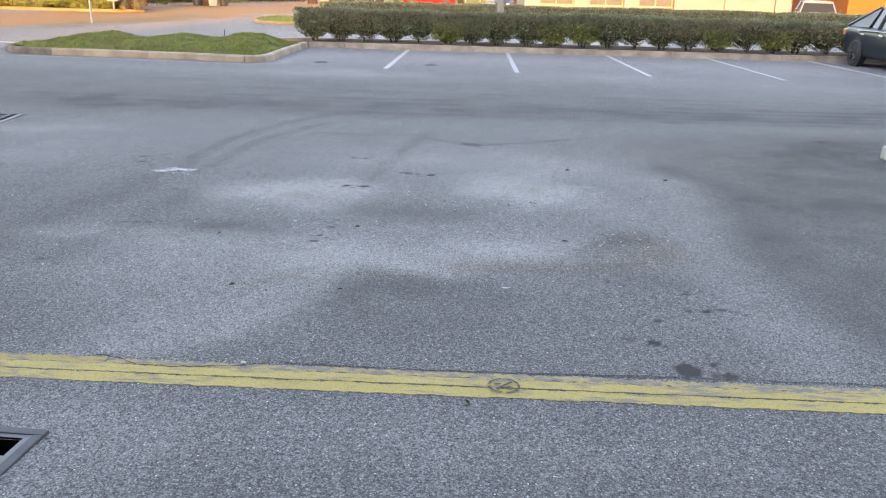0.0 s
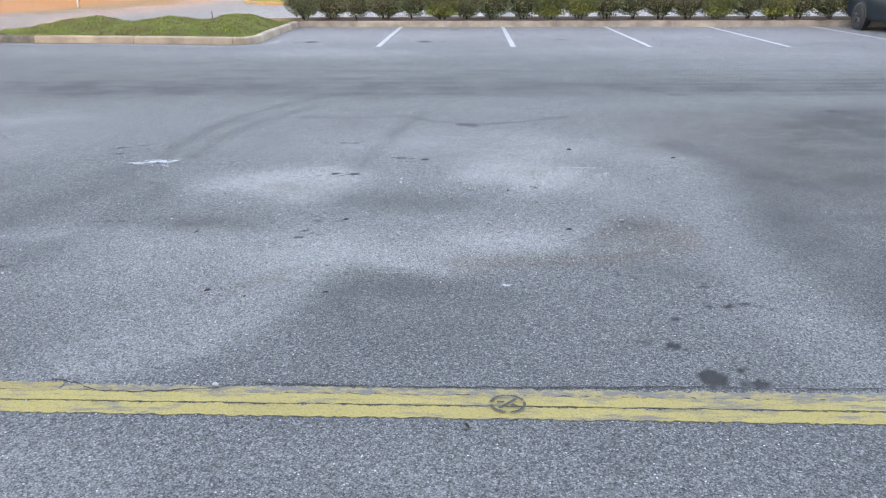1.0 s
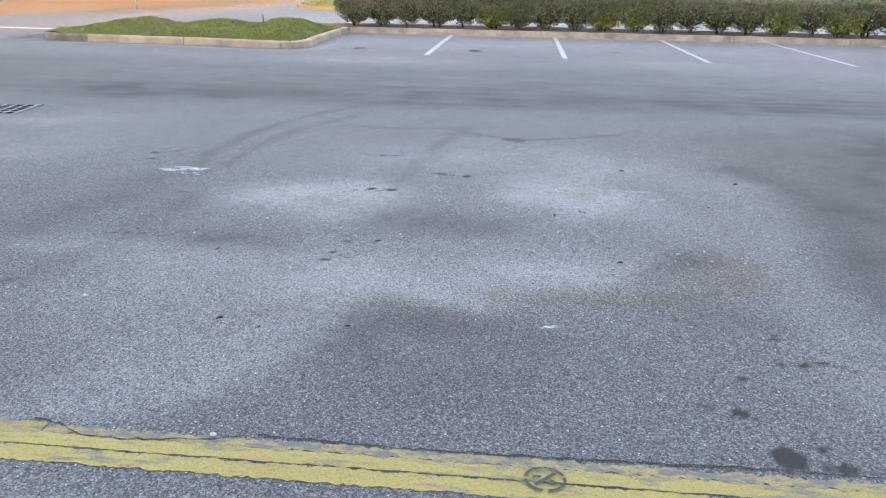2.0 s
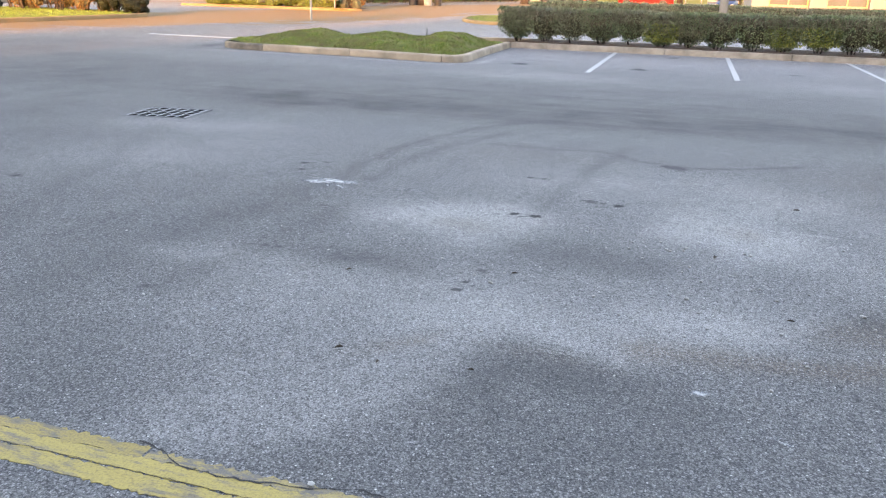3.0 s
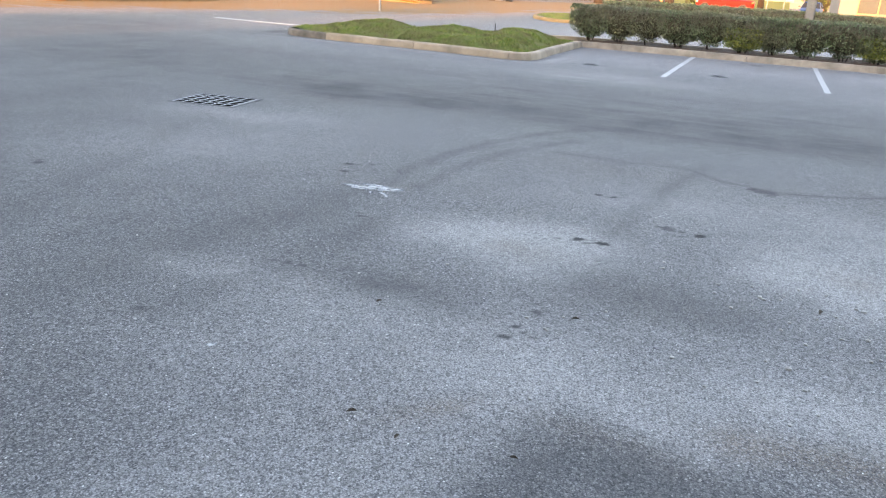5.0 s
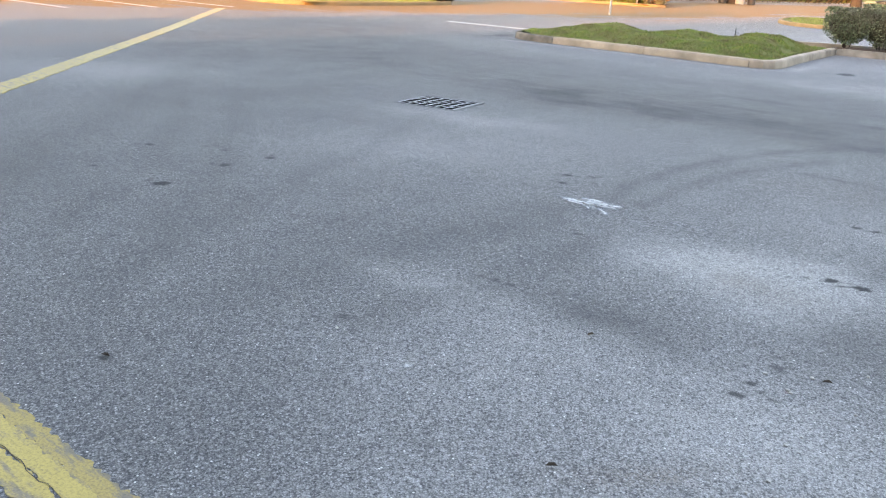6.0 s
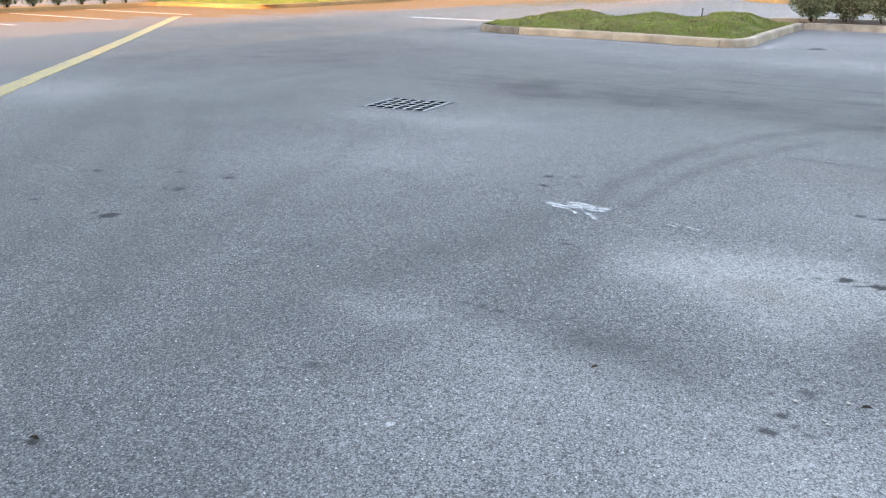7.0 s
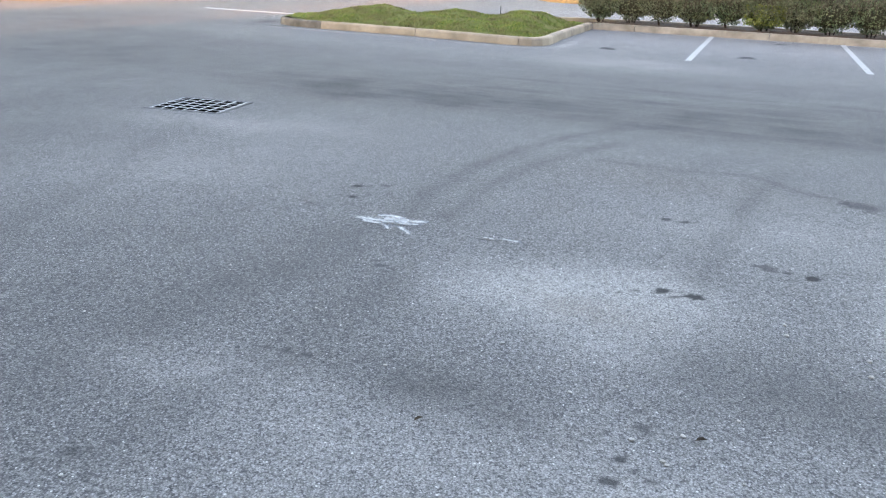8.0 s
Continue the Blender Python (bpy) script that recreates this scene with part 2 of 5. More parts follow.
# ---- the ground sheet ----
def spaced(fine_lo, fine_hi, step, lo, hi, grow=1.13):
    mid = list(np.arange(fine_lo, fine_hi + step / 2, step))
    up, d = [mid[-1]], step
    while up[-1] < hi:
        d *= grow
        up.append(up[-1] + d)
    down, d = [mid[0]], step
    while down[-1] > lo:
        d *= grow
        down.append(down[-1] - d)
    return np.array(down[:0:-1] + mid + up[1:])


NOISE_TABLE = np.random.default_rng(4).random((256, 256))


def soft_noise(x, y, scale):
    u, v = x * scale + 71.3, y * scale + 19.7
    i, j = np.floor(u).astype(int), np.floor(v).astype(int)
    fu, fv = u - i, v - j
    fu, fv = fu * fu * (3 - 2 * fu), fv * fv * (3 - 2 * fv)
    q = lambda a, b: NOISE_TABLE[a % 256, b % 256]
    return (q(i, j) * (1 - fu) + q(i + 1, j) * fu) * (1 - fv) + (q(i, j + 1) * (1 - fu) + q(i + 1, j + 1) * fu) * fv


def fractal(x, y, scale):
    return (soft_noise(x, y, scale) + 0.5 * soft_noise(x, y, scale * 2.1) + 0.25 * soft_noise(x, y, scale * 4.3)) / 1.75


XS = np.concatenate([spaced(-12, -11, 0.12, -2500, -11.05), np.arange(-10.9, -5.25, 0.10), np.arange(-5.2, 3.21, 0.02), np.arange(3.3, 12.0, 0.10), spaced(12.1, 13, 0.12, 12.05, 2500)])
YS = np.concatenate([spaced(0.1, 1.25, 0.06, -1500, 1.26), np.arange(1.3, 6.6, 0.02), np.arange(6.65, 12, 0.06), np.arange(12.1, 23, 0.11), spaced(23.2, 24, 0.15, 23.1, 4500)])
XS, YS = np.unique(XS), np.unique(YS)
GX, GY = np.meshgrid(XS, YS)
WX = GX + 0.45 * (fractal(GX + 9, GY, 1.2) - 0.5) + 0.25 * (fractal(GX, GY, 3.1) - 0.5) + 0.05 * (fractal(GX, GY, 17.0) - 0.5)
WY = GY + 0.45 * (fractal(GX, GY + 77, 1.2) - 0.5) + 0.25 * (fractal(GX + 40, GY, 3.1) - 0.5) + 0.05 * (fractal(GX, GY + 30, 17.0) - 0.5)
PALE, OIL, RUST_SUN = 0, 1, 2
STAIN = np.zeros((*GX.shape, 3))


def blot(channel, x, y, rx, ry, strength, turn=0.0, hard=0.0, ragged=1.0):
    c, s = math.cos(radians(turn)), math.sin(radians(turn))
    px, py = GX + (WX - GX) * ragged - x, GY + (WY - GY) * ragged - y
    d = np.sqrt(((px * c + py * s) / rx) ** 2 + ((py * c - px * s) / ry) ** 2)
    w = np.clip((1.25 - d) / (0.25 + 1e-6), 0, 1) if hard else np.exp(-d * d)
    STAIN[..., channel] = 1 - (1 - STAIN[..., channel]) * (1 - np.clip(strength * w * (0.25 + 1.0 * fractal(GX + 3, GY, 2.3) + 0.5 * fractal(GX, GY + 5, 9.0)), 0, 1))


def drip(x, y, r, strength):
    """A small spot with a firm, slightly uneven edge."""
    a = np.arctan2(GY - y, GX - x)
    d = np.hypot((GX - x) / 1.1, GY - y) / r * (1 + 0.12 * np.sin(2 * a + x * 9) + 0.10 * np.sin(5 * a + y * 5))
    STAIN[..., OIL] = np.maximum(STAIN[..., OIL], strength * np.clip((1.15 - d) / 0.35, 0, 1))


def sweep(channel, points, width, strength, ragged=1.0):
    best = np.full(GX.shape, 1e9)
    px, py = GX + (WX - GX) * ragged, GY + (WY - GY) * ragged
    for (ax, ay), (bx, by) in zip(points, points[1:]):
        dx, dy = bx - ax, by - ay
        u = np.clip(((px - ax) * dx + (py - ay) * dy) / (dx * dx + dy * dy), 0, 1)
        best = np.minimum(best, np.hypot(px - ax - u * dx, py - ay - u * dy))
    w = np.exp(-(best / width) ** 2) * (0.45 + 0.9 * fractal(GX, GY, 2.0))
    STAIN[..., channel] = 1 - (1 - STAIN[..., channel]) * (1 - np.clip(strength * w, 0, 1))


def drift(channel, points, left, right, strength, ragged=0.35):
    """A band that fades over one width to the left of its line and over another to the right."""
    px, py = GX + (WX - GX) * ragged, GY + (WY - GY) * ragged
    best, side = np.full(GX.shape, 1e9), np.ones(GX.shape)
    for (ax, ay), (bx, by) in zip(points, points[1:]):
        dx, dy = bx - ax, by - ay
        u = np.clip(((px - ax) * dx + (py - ay) * dy) / (dx * dx + dy * dy), 0, 1)
        d = np.hypot(px - ax - u * dx, py - ay - u * dy)
        side = np.where(d < best, dx * (py - ay) - dy * (px - ax), side)
        best = np.minimum(best, d)
    w = np.exp(-(best / np.where(side > 0, left, right)) ** 2) * (0.5 + 0.8 * fractal(GX, GY, 2.0) + 0.25 * (fractal(GX, GY + 8, 11.0) - 0.5))
    STAIN[..., channel] = 1 - (1 - STAIN[..., channel]) * (1 - np.clip(strength * w, 0, 1))


# pale dust left by dried puddles: two tongues with a firm lower edge, and the blots behind them
drift(PALE, [(-0.72, 2.0), (-0.44, 2.16), (-0.25, 2.43), (-0.12, 2.71), (-0.06, 3.04), (-0.03, 3.30)], 0.30, 0.13, 0.60)
drift(PALE, [(-0.05, 3.32), (0.26, 3.17), (0.49, 3.10), (0.71, 3.22), (0.96, 3.36), (1.20, 3.52)], 0.40, 0.12, 0.62)
for x, y, rx, ry, k, turn in [(0.2, 4.0, 1.3, 1.0, 0.16, 0), (0.84, 3.52, 0.34, 0.20, 0.50, 15), (-0.30, 3.25, 0.30, 0.28, 0.30, 40), (-0.78, 4.80, 0.44, 0.36, 0.74, 15), (-0.45, 4.98, 0.34, 0.34, 0.42, 0), (-0.42, 4.42, 0.26, 0.24, 0.40, 0),
                              (1.00, 5.05, 0.30, 0.42, 0.95, 0), (1.05, 4.95, 0.16, 0.2, 0.5, 0), (1.14, 4.72, 0.26, 0.22, 0.40, 0), (0.85, 5.5, 0.40, 0.30, 0.30, 0), (-1.75, 3.57, 0.40, 0.16, 0.40, 10), (-1.2, 3.4, 0.4, 0.3, 0.20, 0),
                              (-0.7, 3.3, 0.5, 0.5, 0.22, 0), (0.3, 6.2, 1.5, 0.7, 0.26, 0), (1.6, 5.9, 0.9, 0.8, 0.28, 0), (1.7, 4.6, 0.3, 0.5, 0.22, 0), (-8.9, 6.2, 1.3, 1.1, 0.42, 40), (-3.6, 5.9, 1.2, 0.7, 0.20, 50),
                              (-1.9, 14.4, 1.4, 0.7, 0.42, 0), (3.2, 15.0, 1.6, 0.9, 0.22, 0), (-4.3, 7.2, 1.0, 0.4, 0.30, 10), (0.0, 1.35, 1.6, 0.22, 0.14, 0), (-1.2, 2.9, 0.5, 0.4, 0.2, 0), (-0.9, 1.2, 0.5, 0.35, 0.35, 0), (-0.75, 2.55, 0.40, 0.30, 0.26, 30)]:
    blot(PALE, x, y, rx, ry, min(0.95, 1.36 * k), turn, 0.0, 0.5)
drift(PALE, [(2.27, 5.6), (2.14, 4.35), (2.07, 3.69), (2.06, 3.17), (2.10, 2.75), (2.14, 2.40), (2.16, 2.0)], 0.28, 0.24, 0.33)
sweep(PALE, [(0.72, 5.0), (1.0, 5.12), (1.32, 5.02)], 0.27, 0.80, 0.25)
sweep(PALE, [(-1.1, 4.72), (-0.75, 4.85), (-0.4, 4.8)], 0.24, 0.40, 0.3)
sweep(PALE, [(1.31, 5.29), (1.64, 5.29)], 0.022, 0.75, 0.1)
sweep(PALE, [(-9.9, 16.2), (-8.3, 16.1), (-6.5, 15.98), (-5.0, 15.72), (-4.1, 15.68), (-3.55, 16.2), (-3.62, 17.5)], 0.14, 0.55, 0.2)
sweep(PALE, [(-3.0, 18.5), (3, 18.8), (14, 18.5)], 2.5, 0.38, 1.0)
sweep(PALE, [(-12, 15.0), (-4, 14.0), (6, 14.3), (14, 14.2)], 1.1, 0.20, 1.0)
# broad pale band on the ground behind the hedge, seen through its gaps
sweep(PALE, [(-3, 28), (10, 28), (30, 28)], 4.0, 0.6, 1.0)
sweep(PALE, [(-3.4, 21.0), (8, 21.05), (16, 21.05)], 0.12, 0.40, 0.3)
# darker parts: the tyre-polished aisle, tyre tracks and broad patches
AISLE = [(-4.6, 9.5), (-3.4, 9.5), (-2.0, 9.65), (1.1, 9.8), (4.2, 9.85), (8.0, 10.3), (16, 11.2)]
sweep(OIL, AISLE, 0.6, 0.18, 0.5)
sweep(OIL, [(-14, 15.5), (-9, 13.2), (-4, 12.6), (2, 13.2)], 2.6, 0.32, 0.8)
drift(OIL, [(-9, 10.6), (-6.5, 10.1), (-4.6, 9.6)], 1.2, 0.7, 0.20, 0.5)
drift(OIL, AISLE, 1.5, 0.9, 0.46, 0.5)
for k in range(14):
    u, v = 0.37 * k % 1.0, 0.61 * k % 1.0
    y = 9.0 + 2.6 * k / 13
    sweep(OIL, [(-8 + 5 * u, y + 0.1), (-2 + 3 * u, y - 0.1 + 0.2 * v), (2 + 4 * v, y + 0.1), (7 + 6 * v, y + 0.4)], 0.04 + 0.06 * v, 0.14 + 0.16 * u, 0.3)
for k in range(7):
    y = 12.3 + 0.45 * k + 0.2 * math.sin(5 * k)
    sweep(OIL, [(-9 + k % 3, y + 0.5), (-2, y), (4 + k % 4, y + 0.1), (11, y + 0.5)], 0.06, 0.12, 0.4)
for pts, w, k in [([(-1.84, 5.55), (-1.87, 6.2), (-1.84, 6.8), (-1.74, 7.45), (-1.58, 8.1), (-1.2, 9.0)], 0.08, 0.34), ([(-2.20, 2.9), (-2.07, 4.0), (-1.97, 4.6), (-1.93, 5.4)], 0.20, 0.24), ([(-1.61, 5.6), (-1.60, 6.2), (-1.52, 6.85), (-1.38, 7.5), (-1.1, 8.3)], 0.075, 0.28),
                  ([(-0.22, 5.2), (-0.15, 5.6), (-0.06, 6.24), (0.05, 7.0), (0.2, 7.9)], 0.09, 0.32), ([(-1.65, 3.1), (-1.52, 3.9), (-1.50, 4.6)], 0.16, 0.26), ([(-2.9, 2.9), (-4.0, 4.05), (-5.08, 4.99), (-6.97, 6.56)], 0.16, 0.20),
                  ([(-3.6, 2.9), (-4.7, 4.0), (-5.9, 5.1), (-7.75, 6.32)], 0.16, 0.18), ([(-2.6, 2.5), (-3.3, 3.9), (-3.9, 5.4), (-4.6, 7.0)], 0.14, 0.16), ([(-4.4, 2.6), (-5.6, 3.9), (-7.0, 5.4), (-9.0, 7.2)], 0.3, 0.22),
                  ([(2.45, 6.2), (2.75, 5.2), (2.60, 4.2), (2.52, 3.2), (2.6, 2.3)], 0.2, 0.34)]:
    sweep(OIL, pts, w, k, 0.3)
sweep(OIL, [(-1.14, 7.52), (-0.56, 7.51), (-0.01, 7.62), (0.35, 7.29), (0.77, 7.15), (1.08, 7.27), (1.73, 7.64)], 0.032, 0.55, 0.2)
for x, y, rx, ry, k, turn in [(-0.95, 3.86, 0.34, 0.20, 0.46, 5), (-0.60, 3.72, 0.20, 0.16, 0.30, 0), (0.08, 4.33, 0.42, 0.30, 0.46, 8), (0.50, 4.25, 0.25, 0.20, 0.25, 0), (0.30, 2.84, 0.34, 0.17, 0.46, 8), (0.05, 2.62, 0.16, 0.22, 0.34, -20),
                              (0.65, 2.62, 0.55, 0.30, 0.22, 0), (0.45, 2.3, 0.6, 0.25, 0.15, 0), (1.66, 3.80, 0.16, 0.14, 0.40, 0), (1.60, 3.05, 0.3, 0.22, 0.22, 0), (3.3, 6.4, 1.2, 1.3, 0.40, 0), (4.7, 7.0, 1.0, 0.9, 0.66, 0),
                              (3.0, 4.2, 0.6, 1.2, 0.40, 0), (3.9, 5.0, 1.0, 1.2, 0.44, 0), (2.95, 2.9, 0.5, 0.7, 0.30, 0), (-4.8, 2.9, 2.0, 1.6, 0.22, 30), (-2.6, 2.2, 0.9, 0.5, 0.14, 0), (-11, 9, 4, 3, 0.30, 0), (-6.8, 5.8, 2.2, 2.0, 0.14, 30), (-2.4, 4.0, 0.5, 0.8, 0.14, 0),
                              (5.5, 8.0, 1.2, 0.8, 0.4, 0), (-1.45, 2.3, 0.45, 0.4, 0.14, 20), (4.2, 7.9, 1.3, 0.6, 0.36, 0), (-9.5, 10.5, 3.5, 3.0, 0.26, 0), (-7.0, 7.0, 2.2, 1.6, 0.20, 30), (-14, 14, 4.5, 4, 0.30, 0), (-10.7, 17.3, 0.35, 0.9, 0.55, 0), (-9.9, 16.35, 0.35, 0.16, 0.6, 0)]:
    blot(OIL, x, y, rx, ry, k, turn, 0.0, 0.5)
# brown soil washed over the dust
sweep(RUST_SUN, [(0.62, 3.16), (0.93, 3.19), (1.17, 3.22), (1.41, 3.24), (1.68, 3.38), (1.9, 3.5)], 0.10, 0.58, 0.2)
for x, y, rx, ry, k, turn in [(1.80, 3.68, 0.20, 0.19, 0.50, 0), (1.50, 3.62, 0.22, 0.12, 0.40, 20), (0.26, 2.98, 0.22, 0.07, 0.34, -5), (-0.33, 2.90, 0.24, 0.08, 0.42, 48), (1.10, 5.15, 0.14, 0.14, 0.34, 0), (-0.62, 4.70, 0.22, 0.12, 0.30, 0),
                              (3.0, 6.9, 1.2, 1.0, 0.34, 0), (3.6, 5.4, 1.0, 1.0, 0.25, 0), (-0.5, 7.2, 0.8, 0.4, 0.14, 0)]:
    blot(RUST_SUN, x, y, rx, ry, min(0.58, k), turn, 0.0, 0.5)
# the road beside the lot: low sunlight's orange painted into its asphalt colour
sweep(RUST_SUN, [(-48, -12), (-32, 4), (-25, 18), (-18.5, 34), (-17, 60), (-10, 95)], 8.0, 1.2, 3.0)
sweep(RUST_SUN, [(-80, 10), (-48, 58), (-34, 110)], 22.0, 1.2, 3.0)
# oil drips
for x, y, r, k in [(-0.2, 5.05, 0.055, 0.8), (-0.34, 5.06, 0.05, 0.7), (0.3, 5.55, 0.055, 0.8), (0.1, 5.6, 0.07, 0.5), (-0.45, 5.0, 0.03, 0.5),
                   (-2.36, 5.95, 0.05, 0.7), (-2.27, 5.72, 0.04, 0.7), (-2.2, 6.05, 0.04, 0.5), (-3.95, 3.64, 0.08, 0.75), (-4.11, 4.23, 0.075, 0.6),
                   (-4.09, 4.62, 0.06, 0.6), (-4.99, 4.2, 0.06, 0.6), (-4.7, 4.5, 0.05, 0.4), (-2.05, 2.21, 0.025, 0.8), (1.48, 2.23, 0.045, 0.85), (1.52, 2.20, 0.022, 0.7),
                   (1.56, 1.97, 0.085, 0.85), (1.68, 2.03, 0.03, 0.8), (1.72, 1.93, 0.05, 0.7), (1.82, 2.63, 0.03, 0.8), (1.9, 2.66, 0.03, 0.8),
                   (1.735, 2.63, 0.03, 0.6), (1.96, 2.64, 0.03, 0.5), (1.78, 2.86, 0.03, 0.8), (1.4, 3.0, 0.02, 0.7), (1.46, 2.98, 0.03, 0.5), (1.55, 2.48, 0.03, 0.7),
                   (-0.26, 3.87, 0.035, 0.5), (-0.3, 3.55, 0.04, 0.6), (0.66, 1.6, 0.022, 0.9), (-0.46, 6.2, 0.05, 0.6), (-0.35, 6.2, 0.04, 0.6),
                   (0.65, 7.1, 0.14, 0.5), (-1.6, 4.75, 0.04, 0.5), (-3.22, 2.9, 0.03, 0.6), (-4.62, 3.56, 0.04, 0.6), (-4.49, 4.52, 0.05, 0.5), (-3.74, 4.2, 0.03, 0.5), (-1.52, 3.83, 0.03, 0.6), (-1.44, 3.83, 0.03, 0.5), (-1.72, 3.04, 0.04, 0.5), (-0.29, 3.67, 0.03, 0.6), (4.6, 8.0, 0.1, 0.8), (4.55, 7.55, 0.06, 0.8)]:
    drip(x, y, 0.68 * r, min(0.97, 1.25 * k))
    drip(x + 0.11 * math.sin(37 * x), y + 0.06 * math.cos(53 * y), 0.25 * r + 0.004, 0.7)
    drip(x - 0.08 * math.cos(29 * x), y + 0.09 * math.sin(41 * y), 0.15 * r + 0.004, 0.7)
for x, y, r, k in [(3.25, 9.26, 0.13, 0.6), (2.7, 17.2, 0.12, 0.7), (0.26, 20.2, 0.14, 0.7), (-2.45, 16.66, 0.06, 0.7), (-0.0, 16.6, 0.05, 0.7), (-3.1, 16.5, 0.05, 0.7), (-0.75, 16.7, 0.07, 0.7)]:
    drip(x, y, r, k)

# thin dust never covers the stones wholly
STAIN[..., PALE] = 0.66 * (1 - np.exp(np.log(np.clip(1 - STAIN[..., PALE], 1e-4, 1)) / 0.75))

DRAIN = (-5.07, 7.81, 9.0)      # x, y, turn of the grate in the aisle
DRAIN_NEAR = (-1.145, 0.965, -3.0)
GRATE_W, GRATE_D = 0.78, 0.70


def inside_grate(x, y, g, shrink):
    c, s = math.cos(radians(g[2])), math.sin(radians(g[2]))
    u, v = (x - g[0]) * c + (y - g[1]) * s, (y - g[1]) * c - (x - g[0]) * s
    return (np.abs(u) < GRATE_W / 2 - shrink) & (np.abs(v) < GRATE_D / 2 - shrink)


def ground_sheet():
    ny, nx = GX.shape
    z = np.array([ground_z(y) for y in YS])[:, None] + np.zeros_like(GX)
    near = np.exp(-((GX / 30) ** 2 + ((GY - 5) / 30) ** 2))
    z = z + near * 0.002 * (fractal(GX, GY, 1.1) - 0.5)
    verts = np.stack([GX, GY, z], -1).reshape(-1, 3)
    idx = np.arange(ny * nx).reshape(ny, nx)
    quads = np.stack([idx[:-1, :-1], idx[:-1, 1:], idx[1:, 1:], idx[1:, :-1]], -1).reshape(-1, 4)
    cx, cy = verts[quads, 0].mean(1), verts[quads, 1].mean(1)
    hole = inside_grate(cx, cy, DRAIN, 0.05) | inside_grate(cx, cy, DRAIN_NEAR, 0.06)
    quads = quads[~hole]
    me = mesh_of("ground", verts.tolist(), quads.tolist(), True)
    at = me.color_attributes.new("stain", "FLOAT_COLOR", "POINT")
    rgba = np.ones((ny * nx, 4), dtype=np.float32)
    rgba[:, :3] = np.clip(STAIN, 0, 1).reshape(-1, 3)
    at.data.foreach_set("color", rgba.ravel())
    return tagged(part("ground", me, ASPHALT), "worn grey asphalt car park with pale dust, oil drips, brown stains and sun-orange painted on the road", "asphalt", kind="structure")


ground_sheet()


# ---- painted lines ----
def ragged_strip(ax, ay, bx, by, w0, w1, lift, step, rag, seed, base=ground_z):
    """A flat line from a to b between two offsets across it, with uneven edges."""
    rng = random.Random(seed)
    n = max(2, int(math.hypot(bx - ax, by - ay) / step))
    dx, dy = (bx - ax) / math.hypot(bx - ax, by - ay), (by - ay) / math.hypot(bx - ax, by - ay)
    rows = []
    for i in range(n + 1):
        x, y = ax + (bx - ax) * i / n, ay + (by - ay) * i / n
        row = []
        for k in range(4):
            w = w0 + (w1 - w0) * k / 3 + (rng.uniform(-rag, rag) if k in (0, 3) else 0)
            px, py = x - dy * w, y + dx * w
            row.append((px, py, base(py) + lift))
        row = [(row[0][0], row[0][1], row[0][2] - lift - 0.004)] + row + [(row[-1][0], row[-1][1], row[-1][2] - lift - 0.004)]
        rows.append(row)
    return mesh_of("line", *strip(rows))


CRUMBLED = paint_material("crumbled_yellow_paint", (0.34, 0.26, 0.10), (0.15, 0.135, 0.12), 0.44, 34.0, (0.4, 1.0, 1))
yellow = thing("yellow_line", (0, 0, 0), "worn yellow painted band across the asphalt with a seam along it", "road marking", kind="structure")
part("paint_strip", ragged_strip(-5.2, 1.655, 9, 1.68, 0.0, 0.076, 0.0020, 0.015, 0.008, 1), YELLOW, yellow)
part("paint_strip", ragged_strip(-5.2, 1.734, 9, 1.770, 0.0, 0.068, 0.0020, 0.02, 0.004, 2), YELLOW, yellow)
part("paint_strip", ragged_strip(-5.2, 1.804, -0.80, 1.808, 0.0, 0.060, 0.0022, 0.015, 0.010, 3), YELLOW_OLD, yellow)
part("worn_edge", ragged_strip(-0.79, 1.810, 9, 1.842, 0.0, 0.046, 0.0022, 0.015, 0.011, 10), CRUMBLED, yellow, "faded yellow paint on crumbling asphalt")
part("far_strip", ragged_strip(-5.3, 1.76, -20.5, 16.25, -0.13, 0.13, 0.008, 0.1, 0.012, 4), YELLOW_OLD, yellow)


def crack(points, width, seed, lift=0.0032):
    rng = random.Random(seed)
    rows = []
    for (ax, ay), (bx, by) in zip(points, points[1:]):
        n = max(2, int(math.hypot(bx - ax, by - ay) / 0.025))
        for i in range(n):
            x = ax + (bx - ax) * i / n
            y = ay + (by - ay) * i / n + rng.uniform(-0.006, 0.006)
            w = width * rng.uniform(0.25, 1.0)
            rows.append([(x, y - w / 2, ground_z(y) + lift), (x, y + w / 2, ground_z(y) + lift)])
    return mesh_of("crack", *strip(rows))


cracks = thing("pavement_crack", (0, 0, 0), "thin dark crack in the asphalt along the yellow band", "crack", kind="structure")
part("crack", crack([(-0.86, 1.886), (-0.78, 1.872), (-0.69, 1.826), (-0.60, 1.806), (-0.45, 1.812), (-0.24, 1.845), (-0.09, 1.884), (0.37, 1.867), (0.82, 1.874), (1.39, 1.895), (2.17, 1.90), (5, 1.92)], 0.009, 5), CRACK, cracks)
part("crack", crack([(-5.2, 1.732), (9, 1.764)], 0.0035, 6), CRACK, cracks)
part("crack", crack([(4.50, 6.2), (4.44, 6.5), (4.48, 6.85), (4.60, 7.25), (4.84, 7.53), (5.17, 7.66), (5.8, 7.7)], 0.06, 7, 0.004), CRACK, cracks)


